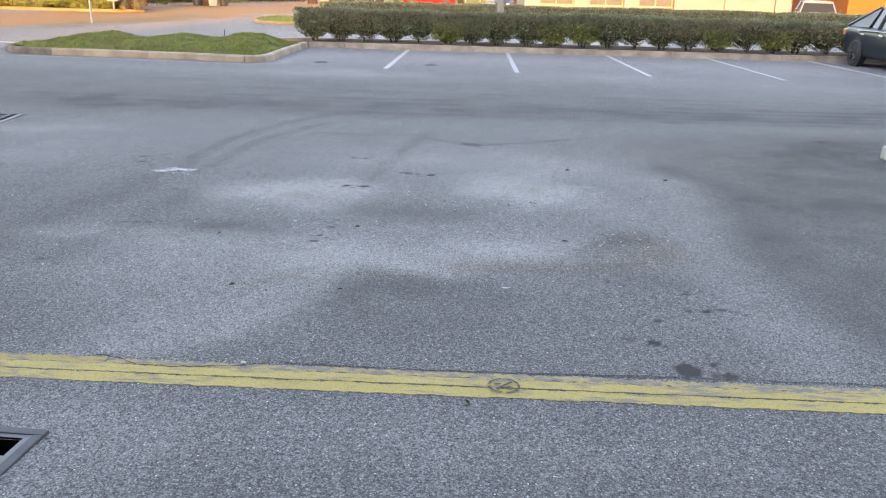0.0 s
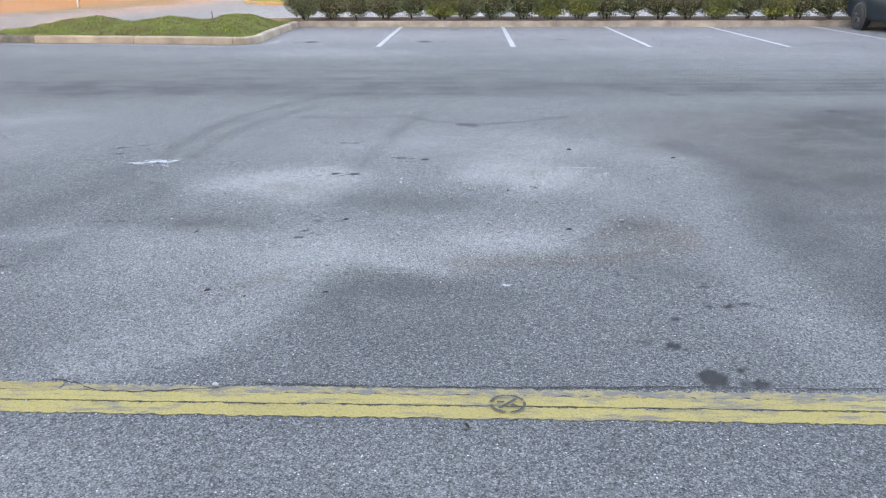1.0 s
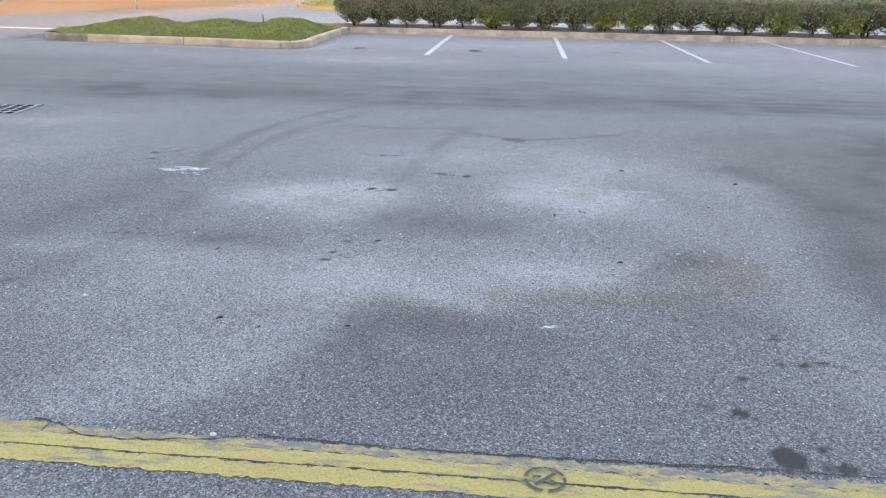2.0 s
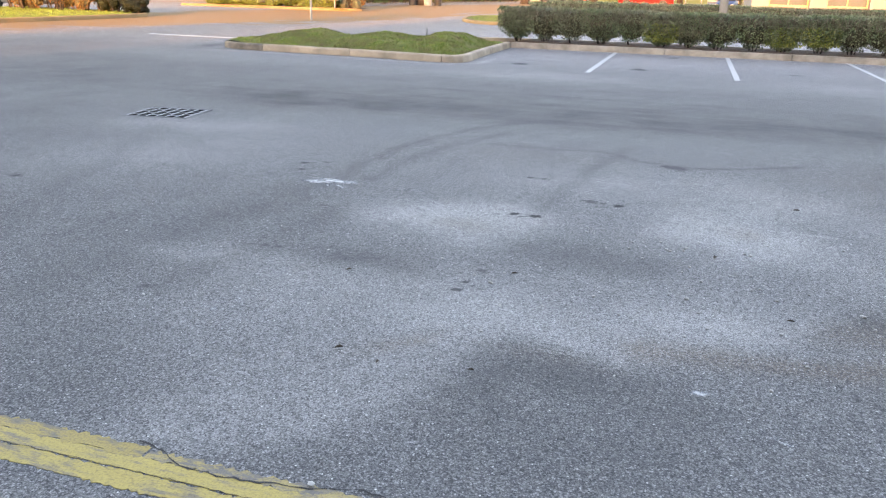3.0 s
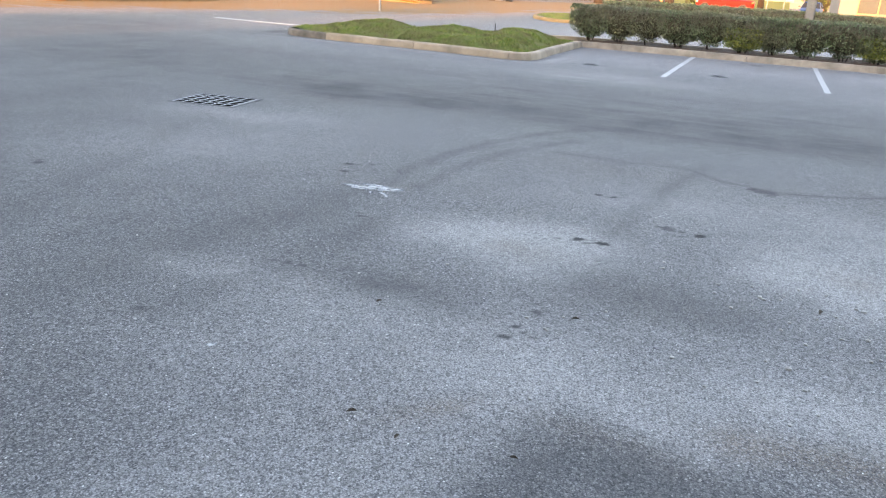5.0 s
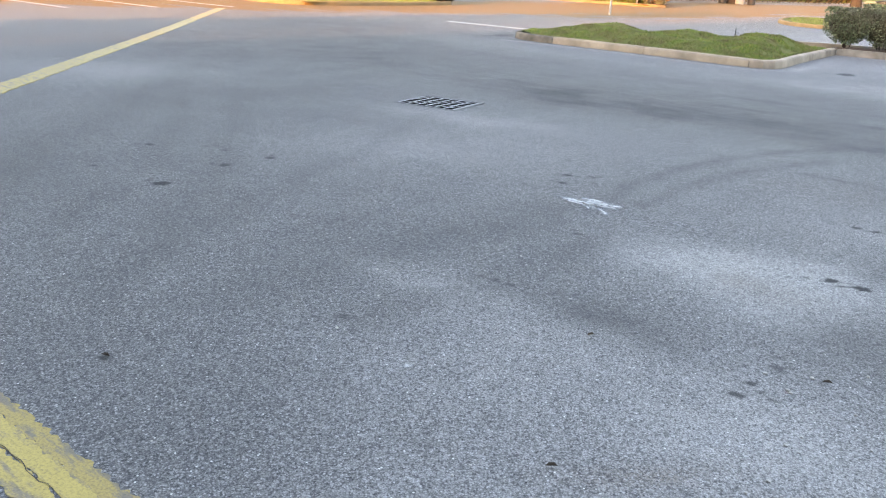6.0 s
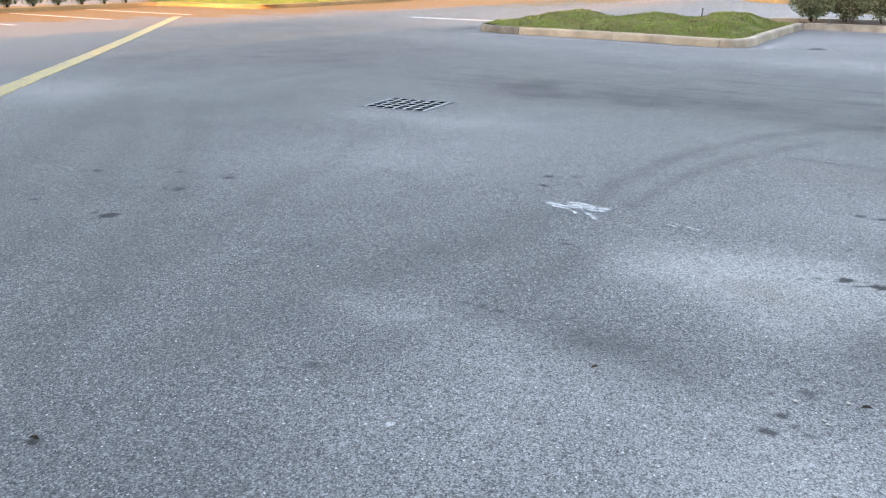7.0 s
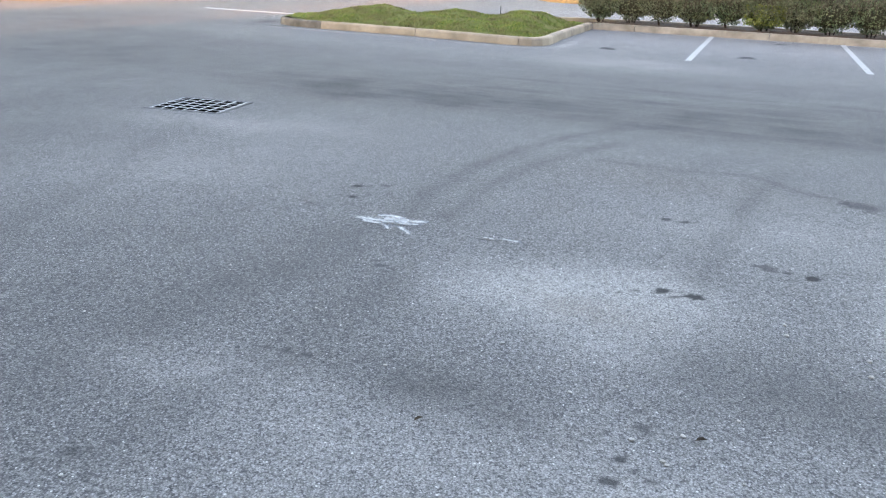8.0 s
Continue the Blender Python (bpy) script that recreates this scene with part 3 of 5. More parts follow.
def stencil():
    """A ring with a slash and two small wedges, stencilled in black."""
    t = thing("stencil_mark", (0.80, 1.757, ground_z(1.757) + 0.0075), "small round black stencil mark on the yellow band", "stencil", kind="structure")
    bm = bmesh.new()
    for a0, a1 in ((20, 80), (98, 172), (188, 262), (278, 342), (346, 374)):
        prev = None
        for i in range(9):
            a = radians(a0 + (a1 - a0) * i / 8)
            cur = [bm.verts.new((r * math.cos(a) * 1.08, r * math.sin(a) * 1.0, 0)) for r in (0.049, 0.058)]
            if prev:
                bm.faces.new((prev[0], prev[1], cur[1], cur[0]))
            prev = cur
    part("ring", bm, BLACK_PAINT, t)
    bm = bmesh.new()
    for quad in ([(-0.034, -0.026), (-0.026, -0.034), (0.034, 0.026), (0.026, 0.034)], [(-0.036, 0.004), (-0.036, 0.016), (-0.008, 0.016), (-0.014, 0.004)],
                 [(0.006, -0.018), (0.04, -0.022), (0.03, -0.008), (0.016, 0.0)]):
        bm.faces.new([bm.verts.new((x, y, 0)) for x, y in quad])
    part("slash", bm, BLACK_PAINT, t)


stencil()

stall_line = part("stall_line", ragged_strip(0, 0, 0, 5.75, -0.05, 0.05, 0.006, 0.12, 0.006, 8, lambda y: 0.0), WHITE_PAINT)
tagged(stall_line, "thin worn white parking stall line on asphalt", "road marking", "white stall lines", "structure")
stall_line.matrix_basis = pose(-1.22, 15.5, 0)
for x in (1.52, 4.26, 7.0, 9.74, 12.48):
    copy_thing(stall_line, pose(x, 15.5, 0))
for y in (9.0, 11.7, 14.4, 17.1):
    copy_thing(stall_line, pose(-21.0, y, 0, 0, 0, 90))
stop_line = part("stop_line", ragged_strip(-14.5, 19.9, -11.2, 19.8, -0.1, 0.1, 0.007, 0.15, 0.01, 9), WHITE_PAINT)
tagged(stop_line, "faded white line on the road beside the grass island", "road marking", "", "structure")


# ---- kerbs, island, beds ----
def smooth_path(points, step):
    """Points at even steps along a rounded polyline."""
    ps = [Vector(p) for p in points]
    for _ in range(3):
        q = [ps[0]]
        for a, b in zip(ps, ps[1:]):
            q += [a.lerp(b, 0.25), a.lerp(b, 0.75)]
        ps = q + [ps[-1]]
    out, left = [ps[0]], step
    for a, b in zip(ps, ps[1:]):
        d = (b - a).length
        pos = left
        while pos <= d:
            out.append(a.lerp(b, pos / d))
            pos += step
        left = pos - d
    return out


KERB_PROFILE = [(0.0, -0.1), (0.0, 0.02), (0.012, 0.115), (0.025, 0.14), (0.05, 0.152), (0.14, 0.152), (0.155, 0.145), (0.16, -0.1)]


def kerb(points, label, seed, piece=3.0, height=1.0, concrete=CONCRETE):
    """A cast kerb to the left of its line: bevelled pieces with open joints."""
    rng = random.Random(seed)
    t = thing("kerb", (0, 0, 0), label, "kerb", kind="structure")
    path = smooth_path(points, 0.25)
    per = int(piece / 0.25)
    for i in range(0, len(path) - 1, per):
        seg = path[i:i + per + 1]
        if len(seg) < 2:
            break
        seg = [p.copy() for p in seg]
        seg[0] = seg[0].lerp(seg[1], 0.03)
        seg[-1] = seg[-1].lerp(seg[-2], 0.03)
        rows = []
        for k, p in enumerate(seg):
            d = (seg[min(k + 1, len(seg) - 1)] - seg[max(k - 1, 0)]).normalized()
            chip = rng.uniform(0, 0.012) if rng.random() < 0.3 else 0
            rows.append([(p.x - d.y * u, p.y + d.x * u, v * height - (chip if 1 < n < 6 else 0)) for n, (u, v) in enumerate(KERB_PROFILE)])
        vs, fs = strip(rows)
        n = len(KERB_PROFILE)
        fs += [tuple(range(n)), tuple(range(len(vs) - 1, len(vs) - n - 1, -1))]
        part("kerb_piece", mesh_of("kerb_piece", vs, fs), DARK_CONCRETE if seg[len(seg) // 2].x < -9.7 and seg[0].y < 20 and seg[0].x > -12 else concrete, t)
    return t


ISLAND = [(-4.02, 21.32), (-3.98, 20.0), (-3.95, 18.0), (-3.88, 17.0), (-3.84, 16.45), (-3.98, 16.08), (-4.3, 15.98), (-5.0, 16.06), (-6.5, 16.3), (-8.3, 16.4), (-9.6, 16.5), (-10.25, 17.0),
          (-10.45, 17.9), (-10.1, 18.9), (-8.6, 20.3), (-6.4, 22.0), (-4.6, 23.1), (-2.0, 23.4), (6, 23.4), (30, 23.4)]
kerb([(p[0], p[1], 0) for p in ISLAND[::-1]], "weathered tan concrete kerb round the grass island", 11, 2.25)
kerb([(30, 21.3, 0), (10, 21.3, 0), (0, 21.3, 0), (-4.02, 21.3, 0)], "weathered grey-brown concrete kerb along the parking stalls", 12, 3.0, 1.0, STALL_CONCRETE)


def island_height(x, y):
    def bell(cx, cy, rx, ry):
        return math.exp(-((x - cx) / rx) ** 2 - ((y - cy) / ry) ** 2)
    lump = 0.29 * bell(-8.4, 18.2, 1.1, 1.0) + 0.24 * bell(-6.6, 18.6, 0.7, 1.2) + 0.31 * bell(-5.1, 19.2, 0.8, 1.5) + 0.1 * bell(-6.5, 17.3, 3, 0.7)
    edge = max(0.0, min(1.0, (-4.12 - x) / 0.7))
    return 0.12 + lump * edge * edge * (3 - 2 * edge) + 0.035 * noise.noise((x * 3.1, y * 3.1, 0)) + 0.07 * edge * noise.noise((x * 1.3, y * 1.3, 4)) + 0.02 * noise.noise((x * 8, y * 8, 2))


def inside_poly(x, y, poly):
    hit = False
    for (ax, ay), (bx, by) in zip(poly, poly[1:] + poly[:1]):
        if (ay > y) != (by > y) and x < ax + (y - ay) * (bx - ax) / (by - ay):
            hit = not hit
    return hit


ISLAND_POLY = [(p.x, p.y) for p in smooth_path([(q[0], q[1], 0) for q in ISLAND[:15]], 0.3)]


def patch_mesh(poly, step, height):
    """A sheet of quads inside an outline."""
    x0, x1 = min(p[0] for p in poly), max(p[0] for p in poly)
    y0, y1 = min(p[1] for p in poly), max(p[1] for p in poly)
    verts, faces, at = [], [], {}
    def vert(i, j):
        if (i, j) not in at:
            at[i, j] = len(verts)
            x, y = x0 + i * step, y0 + j * step
            verts.append((x, y, height(x, y)))
        return at[i, j]
    for i in range(int((x1 - x0) / step) + 1):
        for j in range(int((y1 - y0) / step) + 1):
            u, v = x0 + (i + 0.5) * step, y0 + (j + 0.5) * step
            if all(inside_poly(u + a, v + b, poly) for a, b in ((0.09, 0), (-0.09, 0), (0, 0.09), (0, -0.09))):
                faces.append((vert(i, j), vert(i + 1, j), vert(i + 1, j + 1), vert(i, j + 1)))
    return mesh_of("patch", verts, faces, True)


def blades(poly, count, height, seed, tall=0.07, wide=0.022):
    rng = random.Random(seed)
    x0, x1 = min(p[0] for p in poly), max(p[0] for p in poly)
    y0, y1 = min(p[1] for p in poly), max(p[1] for p in poly)
    vs, fs = [], []
    while len(fs) < count:
        x, y = rng.uniform(x0, x1), rng.uniform(y0, y1)
        if not inside_poly(x, y, poly):
            continue
        if not all(inside_poly(x + u, y + v, poly) for u, v in ((0.19, 0), (-0.19, 0), (0, 0.19), (0, -0.19))):
            continue
        z, a, h = height(x, y) - 0.01, rng.uniform(0, 6.3), tall * rng.uniform(0.4, 1.4) * (1 + 0.9 * max(-0.6, noise.noise((x * 2.4, y * 2.4, 7))))
        lx, ly = rng.uniform(-0.6, 0.6) * h, rng.uniform(-0.6, 0.6) * h
        dx, dy = math.cos(a) * wide / 2, math.sin(a) * wide / 2
        k = len(vs)
        vs += [(x - dx, y - dy, z), (x + dx, y + dy, z), (x + lx, y + ly, z + h)]
        fs.append((k, k + 1, k + 2))
    return mesh_of("blades", vs, fs)


tagged(part("lawn", patch_mesh(ISLAND_POLY, 0.12, island_height), TURF), "green mounded turf inside the kerbed island", "lawn", kind="structure")
tagged(part("grass", blades(ISLAND_POLY, 52000, island_height, 21, 0.036, 0.022), GRASS), "short green grass on the mounded island", "grass", kind="stuff")
BED = [(-4.5, 21.42), (30, 21.42), (30, 23.3), (-3.5, 23.3)]
tagged(part("planting_bed", patch_mesh(BED, 0.25, lambda x, y: 0.13 + 0.03 * noise.noise((x * 2, y * 2, 0))), SOIL), "dark mulch soil under the clipped hedge", "soil", kind="structure")


# ---- drain grates ----
GREY_IRON = surface('grey_iron', (0.12, 0.125, 0.14), (0.17, 0.175, 0.19), 9, 0.6, 0.3, fine=70, relief=0.001)


def bars(bm, name, t, top):
    """Bars with tops worn bright and sides painted near-black as shade."""
    bm.normal_update()
    for f in bm.faces:
        f.material_index = 0 if f.normal.z > 0.8 else 1
    me = from_bm(name, bm)
    me.materials.append(top)
    me.materials.append(PIT_SHADE)
    part(name, me, None, t)


def grate(g, label, half, top):
    """A welded bar grate of six by five openings in an iron rim, over a pit."""
    z = ground_z(g[1])
    t = thing("drain_grate", (g[0], g[1], z + 0.004), label, "drain grate", "drain grates", turn=g[2])
    w, d = GRATE_W / 2, GRATE_D / 2
    bm = bmesh.new()
    for lo, hi in (((-w, -d, -0.06), (w, -d + 0.035, 0.004)), ((-w, d - 0.035, -0.06), (w, d, 0.004)),
                   ((-w, -d + 0.035, -0.06), (-w + 0.035, d - 0.035, 0.004)), ((w - 0.035, -d + 0.035, -0.06), (w, d - 0.035, 0.004))):
        box(bm, lo, hi, 0.003)
    part("rim", bm, DARK_IRON, t)
    cw, cd = (2 * w - 0.09) / 6, (2 * d - 0.09) / 5
    for i in range(7):
        x = -w + 0.045 + i * cw
        bm = bmesh.new()
        box(bm, (x - half, -d + 0.037, -0.05), (x + half, d - 0.037, 0.002), 0.003)
        bars(bm, "long_bar", t, top)
    for j in range(6):
        y = -d + 0.045 + j * cd
        bm = bmesh.new()
        box(bm, (-w + 0.037, y - half, -0.046), (w - 0.037, y + half, 0.0), 0.003)
        bars(bm, "cross_bar", t, top)
    bm = bmesh.new()
    for lo, hi in (((-w, -d, -0.75), (w, d, -0.7)), ((-w - 0.05, -d - 0.05, -0.75), (-w + 0.01, d + 0.05, -0.06)), ((w - 0.01, -d - 0.05, -0.75), (w + 0.05, d + 0.05, -0.06)),
                   ((-w, -d - 0.05, -0.75), (w, -d + 0.01, -0.06)), ((-w, d - 0.01, -0.75), (w, d + 0.05, -0.06))):
        box(bm, lo, hi)
    part("pit", bm, PIT_SHADE, t, "concrete catch pit under the bars, near-black as shade")


grate(DRAIN, "grey iron drain grate set flush in the asphalt aisle", 0.009, CAST_IRON)
grate(DRAIN_NEAR, "grey iron drain grate set flush beside the yellow band", 0.011, GREY_IRON)


def cover(x, y, turn):
    """A small round iron cover in a ring, sunk a little in the asphalt."""
    t = thing("utility_cover", (x, y, 0.0), "small round dark iron utility cover set in the asphalt", "utility cover", "utility covers", turn=turn)
    for name, r0, r1, h, mat in (("ring", 0.135, 0.175, 0.007, DARK_IRON), ("lid", 0.0, 0.128, 0.005, PIT_LID)):
        bm = bmesh.new()
        rows = [[bm.verts.new((r * math.cos(k * math.pi / 12), r * math.sin(k * math.pi / 12), z)) for k in range(24)] for r, z in ((max(r0, 0.02), h), (r1 - 0.006, h), (r1, -0.02))]
        for a, b in zip(rows, rows[1:]):
            for k in range(24):
                bm.faces.new((a[k], b[k], b[(k + 1) % 24], a[(k + 1) % 24]))
        if r0 == 0:
            bm.faces.new(rows[0])
        part(name, bm, mat, t)
    for k in range(3):
        part("rib", boxed((-0.08, -0.05 + 0.042 * k, 0.004), (0.08, -0.034 + 0.042 * k, 0.009), 0.002), DARK_IRON, t)


PIT_LID = surface("worn_cover_iron", (0.030, 0.030, 0.032), (0.05, 0.05, 0.052), 12, 0.8, 0.2, fine=90, relief=0.001)
cover(-2.78, 16.62, 10)
cover(-0.33, 16.70, 40)


# ---- the shading building behind ----
STUCCO = surface("cream_stucco", (0.215, 0.215, 0.20), (0.19, 0.185, 0.17), 0.5, 0.9, fine=20, relief=0.003)
bm = bmesh.new()
box(bm, (-13.1, -30, -0.2), (70, -6, 14.2))
# unseen upper block, added so that the shade reaches up the lamp post
box(bm, (-13.1, -29, 14.2), (10, -6, 15.7))
tagged(part("building_behind", bm, STUCCO), "plain cream stucco building whose shade covers the lot", "building", kind="structure")
# unseen slab, added to cast the narrow stripe of shade along the road
bm = bmesh.new()
box(bm, (-18.2, -30, -0.2), (-16.1, -6, 14.3))
tagged(part("stripe_shade_slab", bm, STUCCO), "unseen stucco slab added to cast the shade stripe on the road", "building", kind="structure")


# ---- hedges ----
# twig brown darkened as the shade inside the crowns
TWIG_SHADED = surface('shaded_inner_branches', (0.055, 0.06, 0.040), (0.10, 0.088, 0.062), 9, 0.95, fine=50, relief=0.03)

def leaf_cloud(count, place, size, seed, slim=0.3, upright=1.2):
    """Many small leaf quads, each bent across its middle rib, at places given by a function of the random source."""
    rng = random.Random(seed)
    vs, fs = [], []
    for _ in range(count):
        p = place(rng)
        if p is None:
            continue
        q = Euler((rng.uniform(-upright, upright), rng.uniform(-1.2, 1.2) if slim > 0.2 else rng.uniform(0.9, 2.2), rng.uniform(0, 6.3))).to_matrix()
        s = size * rng.uniform(0.6, 1.3)
        k = len(vs)
        for c in ((-0.5, 0, 0), (0, -slim, 0.08), (0.5, 0, 0), (0, slim, 0.08)):
            vs.append(tuple(Vector(p) + q @ (Vector(c) * s)))
        fs += [(k, k + 1, k + 2), (k, k + 2, k + 3)]
    return mesh_of("foliage", vs, fs)


def shrub(seed, leaves, size, leaf=LEAF, label="clipped dark green hedge shrub with bare lower stems and twiggy top", group="clipped hedge shrubs"):
    """One clipped hedge shrub: bare stems, a box-shaped crown that narrows towards the ground, twigs on its clipped top."""
    t = thing("hedge_shrub", (0, 0, 0), label, "hedge shrub", group)
    rng = random.Random(seed)
    bm = bmesh.new()
    for _ in range(6):
        a = rng.uniform(0, 6.3)
        x, y = 0.08 * math.cos(a), 0.12 * math.sin(a)
        tube(bm, (x, y, -0.02), (x * 3.2, y * 2.6, 0.55), 0.014, 0.007, 5, False)
    part("trunk", bm, BARK, t)
    off = (rng.uniform(0, 50), rng.uniform(0, 50))
    # opaque core added behind the leaves, dark like the crown's shaded inside
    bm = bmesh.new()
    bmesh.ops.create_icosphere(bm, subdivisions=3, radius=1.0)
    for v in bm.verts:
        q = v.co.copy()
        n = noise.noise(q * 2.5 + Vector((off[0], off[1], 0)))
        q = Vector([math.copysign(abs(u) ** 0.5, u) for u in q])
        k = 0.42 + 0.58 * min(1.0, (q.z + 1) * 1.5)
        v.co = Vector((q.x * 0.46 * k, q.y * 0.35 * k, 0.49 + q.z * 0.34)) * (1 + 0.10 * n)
    part("shaded_core", bm, TWIG_SHADED, t, "solid dark core standing for the shaded inner branches")

    def place(r):
        u, v = r.uniform(-1, 1), r.uniform(-1, 1)
        z = 0.07 + 0.83 * r.random() ** 0.8
        k = min(1.0, 0.40 + 0.75 * (z - 0.07) / 0.32)
        shell = r.random()
        if shell < 0.55:
            v = -1 + 0.25 * r.random() if r.random() < 0.75 else 1 - 0.2 * r.random()
        elif shell < 0.8:
            z = 0.9 - 0.08 * r.random()
        if z > 0.72 and r.random() < 0.35:
            return None
        n = noise.noise((u * 2 + off[0], v * 2 + off[1], z * 4))
        return (u * (0.50 + 0.05 * n) * k, v * (0.45 + 0.10 * n) * k, z + 0.06 * n)
    part("foliage", leaf_cloud(leaves, place, size, seed), leaf, t)
    if seed % 2 == 1:
        part("young_foliage", leaf_cloud(leaves // 6, lambda r: (r.uniform(-0.44, 0.44), -0.32 - 0.17 * r.random(), 0.16 + 0.46 * r.random() ** 1.3), size, seed + 5), LEAF_YOUNG, t, "yellow-green young leaves low on the shrub")
    bm = bmesh.new()
    for _ in range(460):
        x, y = rng.uniform(-0.52, 0.52), rng.uniform(-0.46, 0.46)
        z = 0.76 + (rng.uniform(-0.42, 0.05) if seed % 3 == 1 else rng.uniform(-0.22, 0.05))
        if rng.random() < 0.45:
            y = rng.choice((-1, 1)) * 0.46
        tube(bm, (x, y, z), (x + rng.uniform(-0.06, 0.06), y + rng.uniform(-0.06, 0.06), z + rng.uniform(0.06, 0.15)), 0.0055, 0.003, 3, False)
    tagged(part("twig_growth", bm, TWIG, t, "brown clipped twigs"), kind="stuff")
    return t


SHRUBS = [shrub(100 + 13 * k, (5200, 4800, 3000, 5200)[k], 0.058) for k in range(4)]
for k, s in enumerate(SHRUBS):
    s.matrix_basis = pose(-4.05 + 0.77 * k, 22.25, 0.14, 0, 0, (0, 180)[k % 2])
rng = random.Random(5)
for k in range(4, 29):
    copy_thing(SHRUBS[rng.randrange(4)], pose(-4.05 + 0.77 * k + rng.uniform(-0.06, 0.06), 22.25 + rng.uniform(-0.04, 0.04), 0.14 + rng.uniform(-0.03, 0.02), 0, 0, rng.choice((0, 180))))
FAR_SHRUB = shrub(900, 1500, 0.09)
TALL = Matrix.Diagonal((1.0, 1.0, 1.08, 1.0))
FAR_SHRUB.matrix_basis = pose(-6.6, 39, -0.02) @ TALL
for k in range(1, 34):
    copy_thing(FAR_SHRUB, pose(-6.6 + 0.9 * k, 39 + rng.uniform(-0.05, 0.05), -0.02 + rng.uniform(-0.03, 0.03), 0, 0, rng.choice((0, 180))) @ TALL)
kerb([(-7.4, 40.2, 0), (-7.6, 39, 0), (-7.2, 38, 0), (-5, 37.9, 0), (28, 37.9, 0)], "concrete kerb of the bed behind", 13, 6.0)
CORNER = [(-8.1, 34.35), (-9.2, 35.7), (-10.1, 38), (-10.5, 41), (-10.1, 42.9), (-7.9, 42.9), (-7.8, 39), (-7.3, 37.7), (-6.7, 37.5), (-6.7, 34.35)]
corner_z = lambda x, y: 0.12 + 0.05 * noise.noise((x, y, 3))
tagged(part("lawn", patch_mesh(CORNER, 0.2, corner_z), TURF), "green turf at the end of the hedge bed behind", "lawn", kind="structure")
tagged(part("grass", blades(CORNER, 5000, corner_z, 33, 0.05, 0.04), GRASS), "short green grass at the end of the hedge bed", "grass", kind="stuff")
kerb([(-7.9, 43.2, 0), (-10.3, 43.1, 0), (-10.75, 41, 0), (-10.3, 38, 0), (-9.4, 35.5, 0), (-8.1, 34.1, 0), (-6.5, 34.1, 0), (-6.4, 37.7, 0)], "low dull concrete kerb round the grass corner", 16, 3.0, 0.9, SUN_TINT_CONCRETE)


# ---- marks and litter on the asphalt ----
def smear(points, width, seed, lift):
    rng = random.Random(seed)
    rows = []
    for (ax, ay), (bx, by) in zip(points, points[1:]):
        d = math.hypot(bx - ax, by - ay)
        n = max(3, int(d / 0.02))
        for i in range(n + 1):
            k = i / n
            x, y = ax + (bx - ax) * k + rng.uniform(-0.004, 0.004), ay + (by - ay) * k + rng.uniform(-0.004, 0.004)
            w = width * rng.uniform(1.5, 2.3)
            nx, ny = -(by - ay) / d, (bx - ax) / d
            rows.append([(x + nx * w * u, y + ny * w * u, ground_z(y) + lift) for u in (-1, -0.5, 0, 0.5, 1)])
    me = mesh_of("smear", *strip(rows))
    cover = me.color_attributes.new("cover", "FLOAT_COLOR", "POINT")
    last = len(rows) - 1
    for k in range(len(rows) * 5):
        end = min(1.0, 4 * min(k // 5, last - k // 5) / max(1, last) + 0.1)
        f = (0.0, 0.7, 1.0, 0.7, 0.0)[k % 5] * end
        cover.data[k].color = (f, f, f, 1)
    return me


marks = thing("paint_smear", (0, 0, 0), "white paint splash smeared on the asphalt", "paint mark", kind="structure")
for k, (pts, w) in enumerate([([(-2.12, 5.36), (-1.98, 5.36), (-1.86, 5.37), (-1.76, 5.38)], 0.028), ([(-2.0, 5.43), (-1.88, 5.47), (-1.77, 5.46)], 0.020), ([(-1.88, 5.37), (-1.75, 5.42), (-1.63, 5.465)], 0.024),
                              ([(-1.84, 5.34), (-1.72, 5.38), (-1.64, 5.41)], 0.020), ([(-1.80, 5.33), (-1.72, 5.27), (-1.63, 5.18)], 0.016), ([(-1.86, 5.33), (-1.82, 5.27), (-1.78, 5.21)], 0.014), ([(-2.04, 5.335), (-1.92, 5.31), (-1.83, 5.32)], 0.020),
                              ([(-1.95, 5.40), (-1.82, 5.41), (-1.70, 5.41)], 0.034), ([(-1.34, 5.345), (-1.27, 5.36), (-1.20, 5.345)], 0.012), ([(-1.25, 5.385), (-1.17, 5.375), (-1.06, 5.36)], 0.010),
                              ([(0.80, 2.85), (0.84, 2.835), (0.89, 2.845)], 0.016), ([(1.06, 2.60), (1.10, 2.58), (1.15, 2.555)], 0.005), ([(-1.27, 2.90), (-1.23, 2.885)], 0.016), ([(-1.29, 2.77), (-1.25, 2.755)], 0.005)]):
    part("splash", smear(pts, w, 40 + k, 0.005 + 0.0004 * k), CHALK, marks)
LEAF_DRY = leafy("dry_leaf", [(0.03, 0.024, 0.018), (0.06, 0.04, 0.025), (0.10, 0.065, 0.04)])


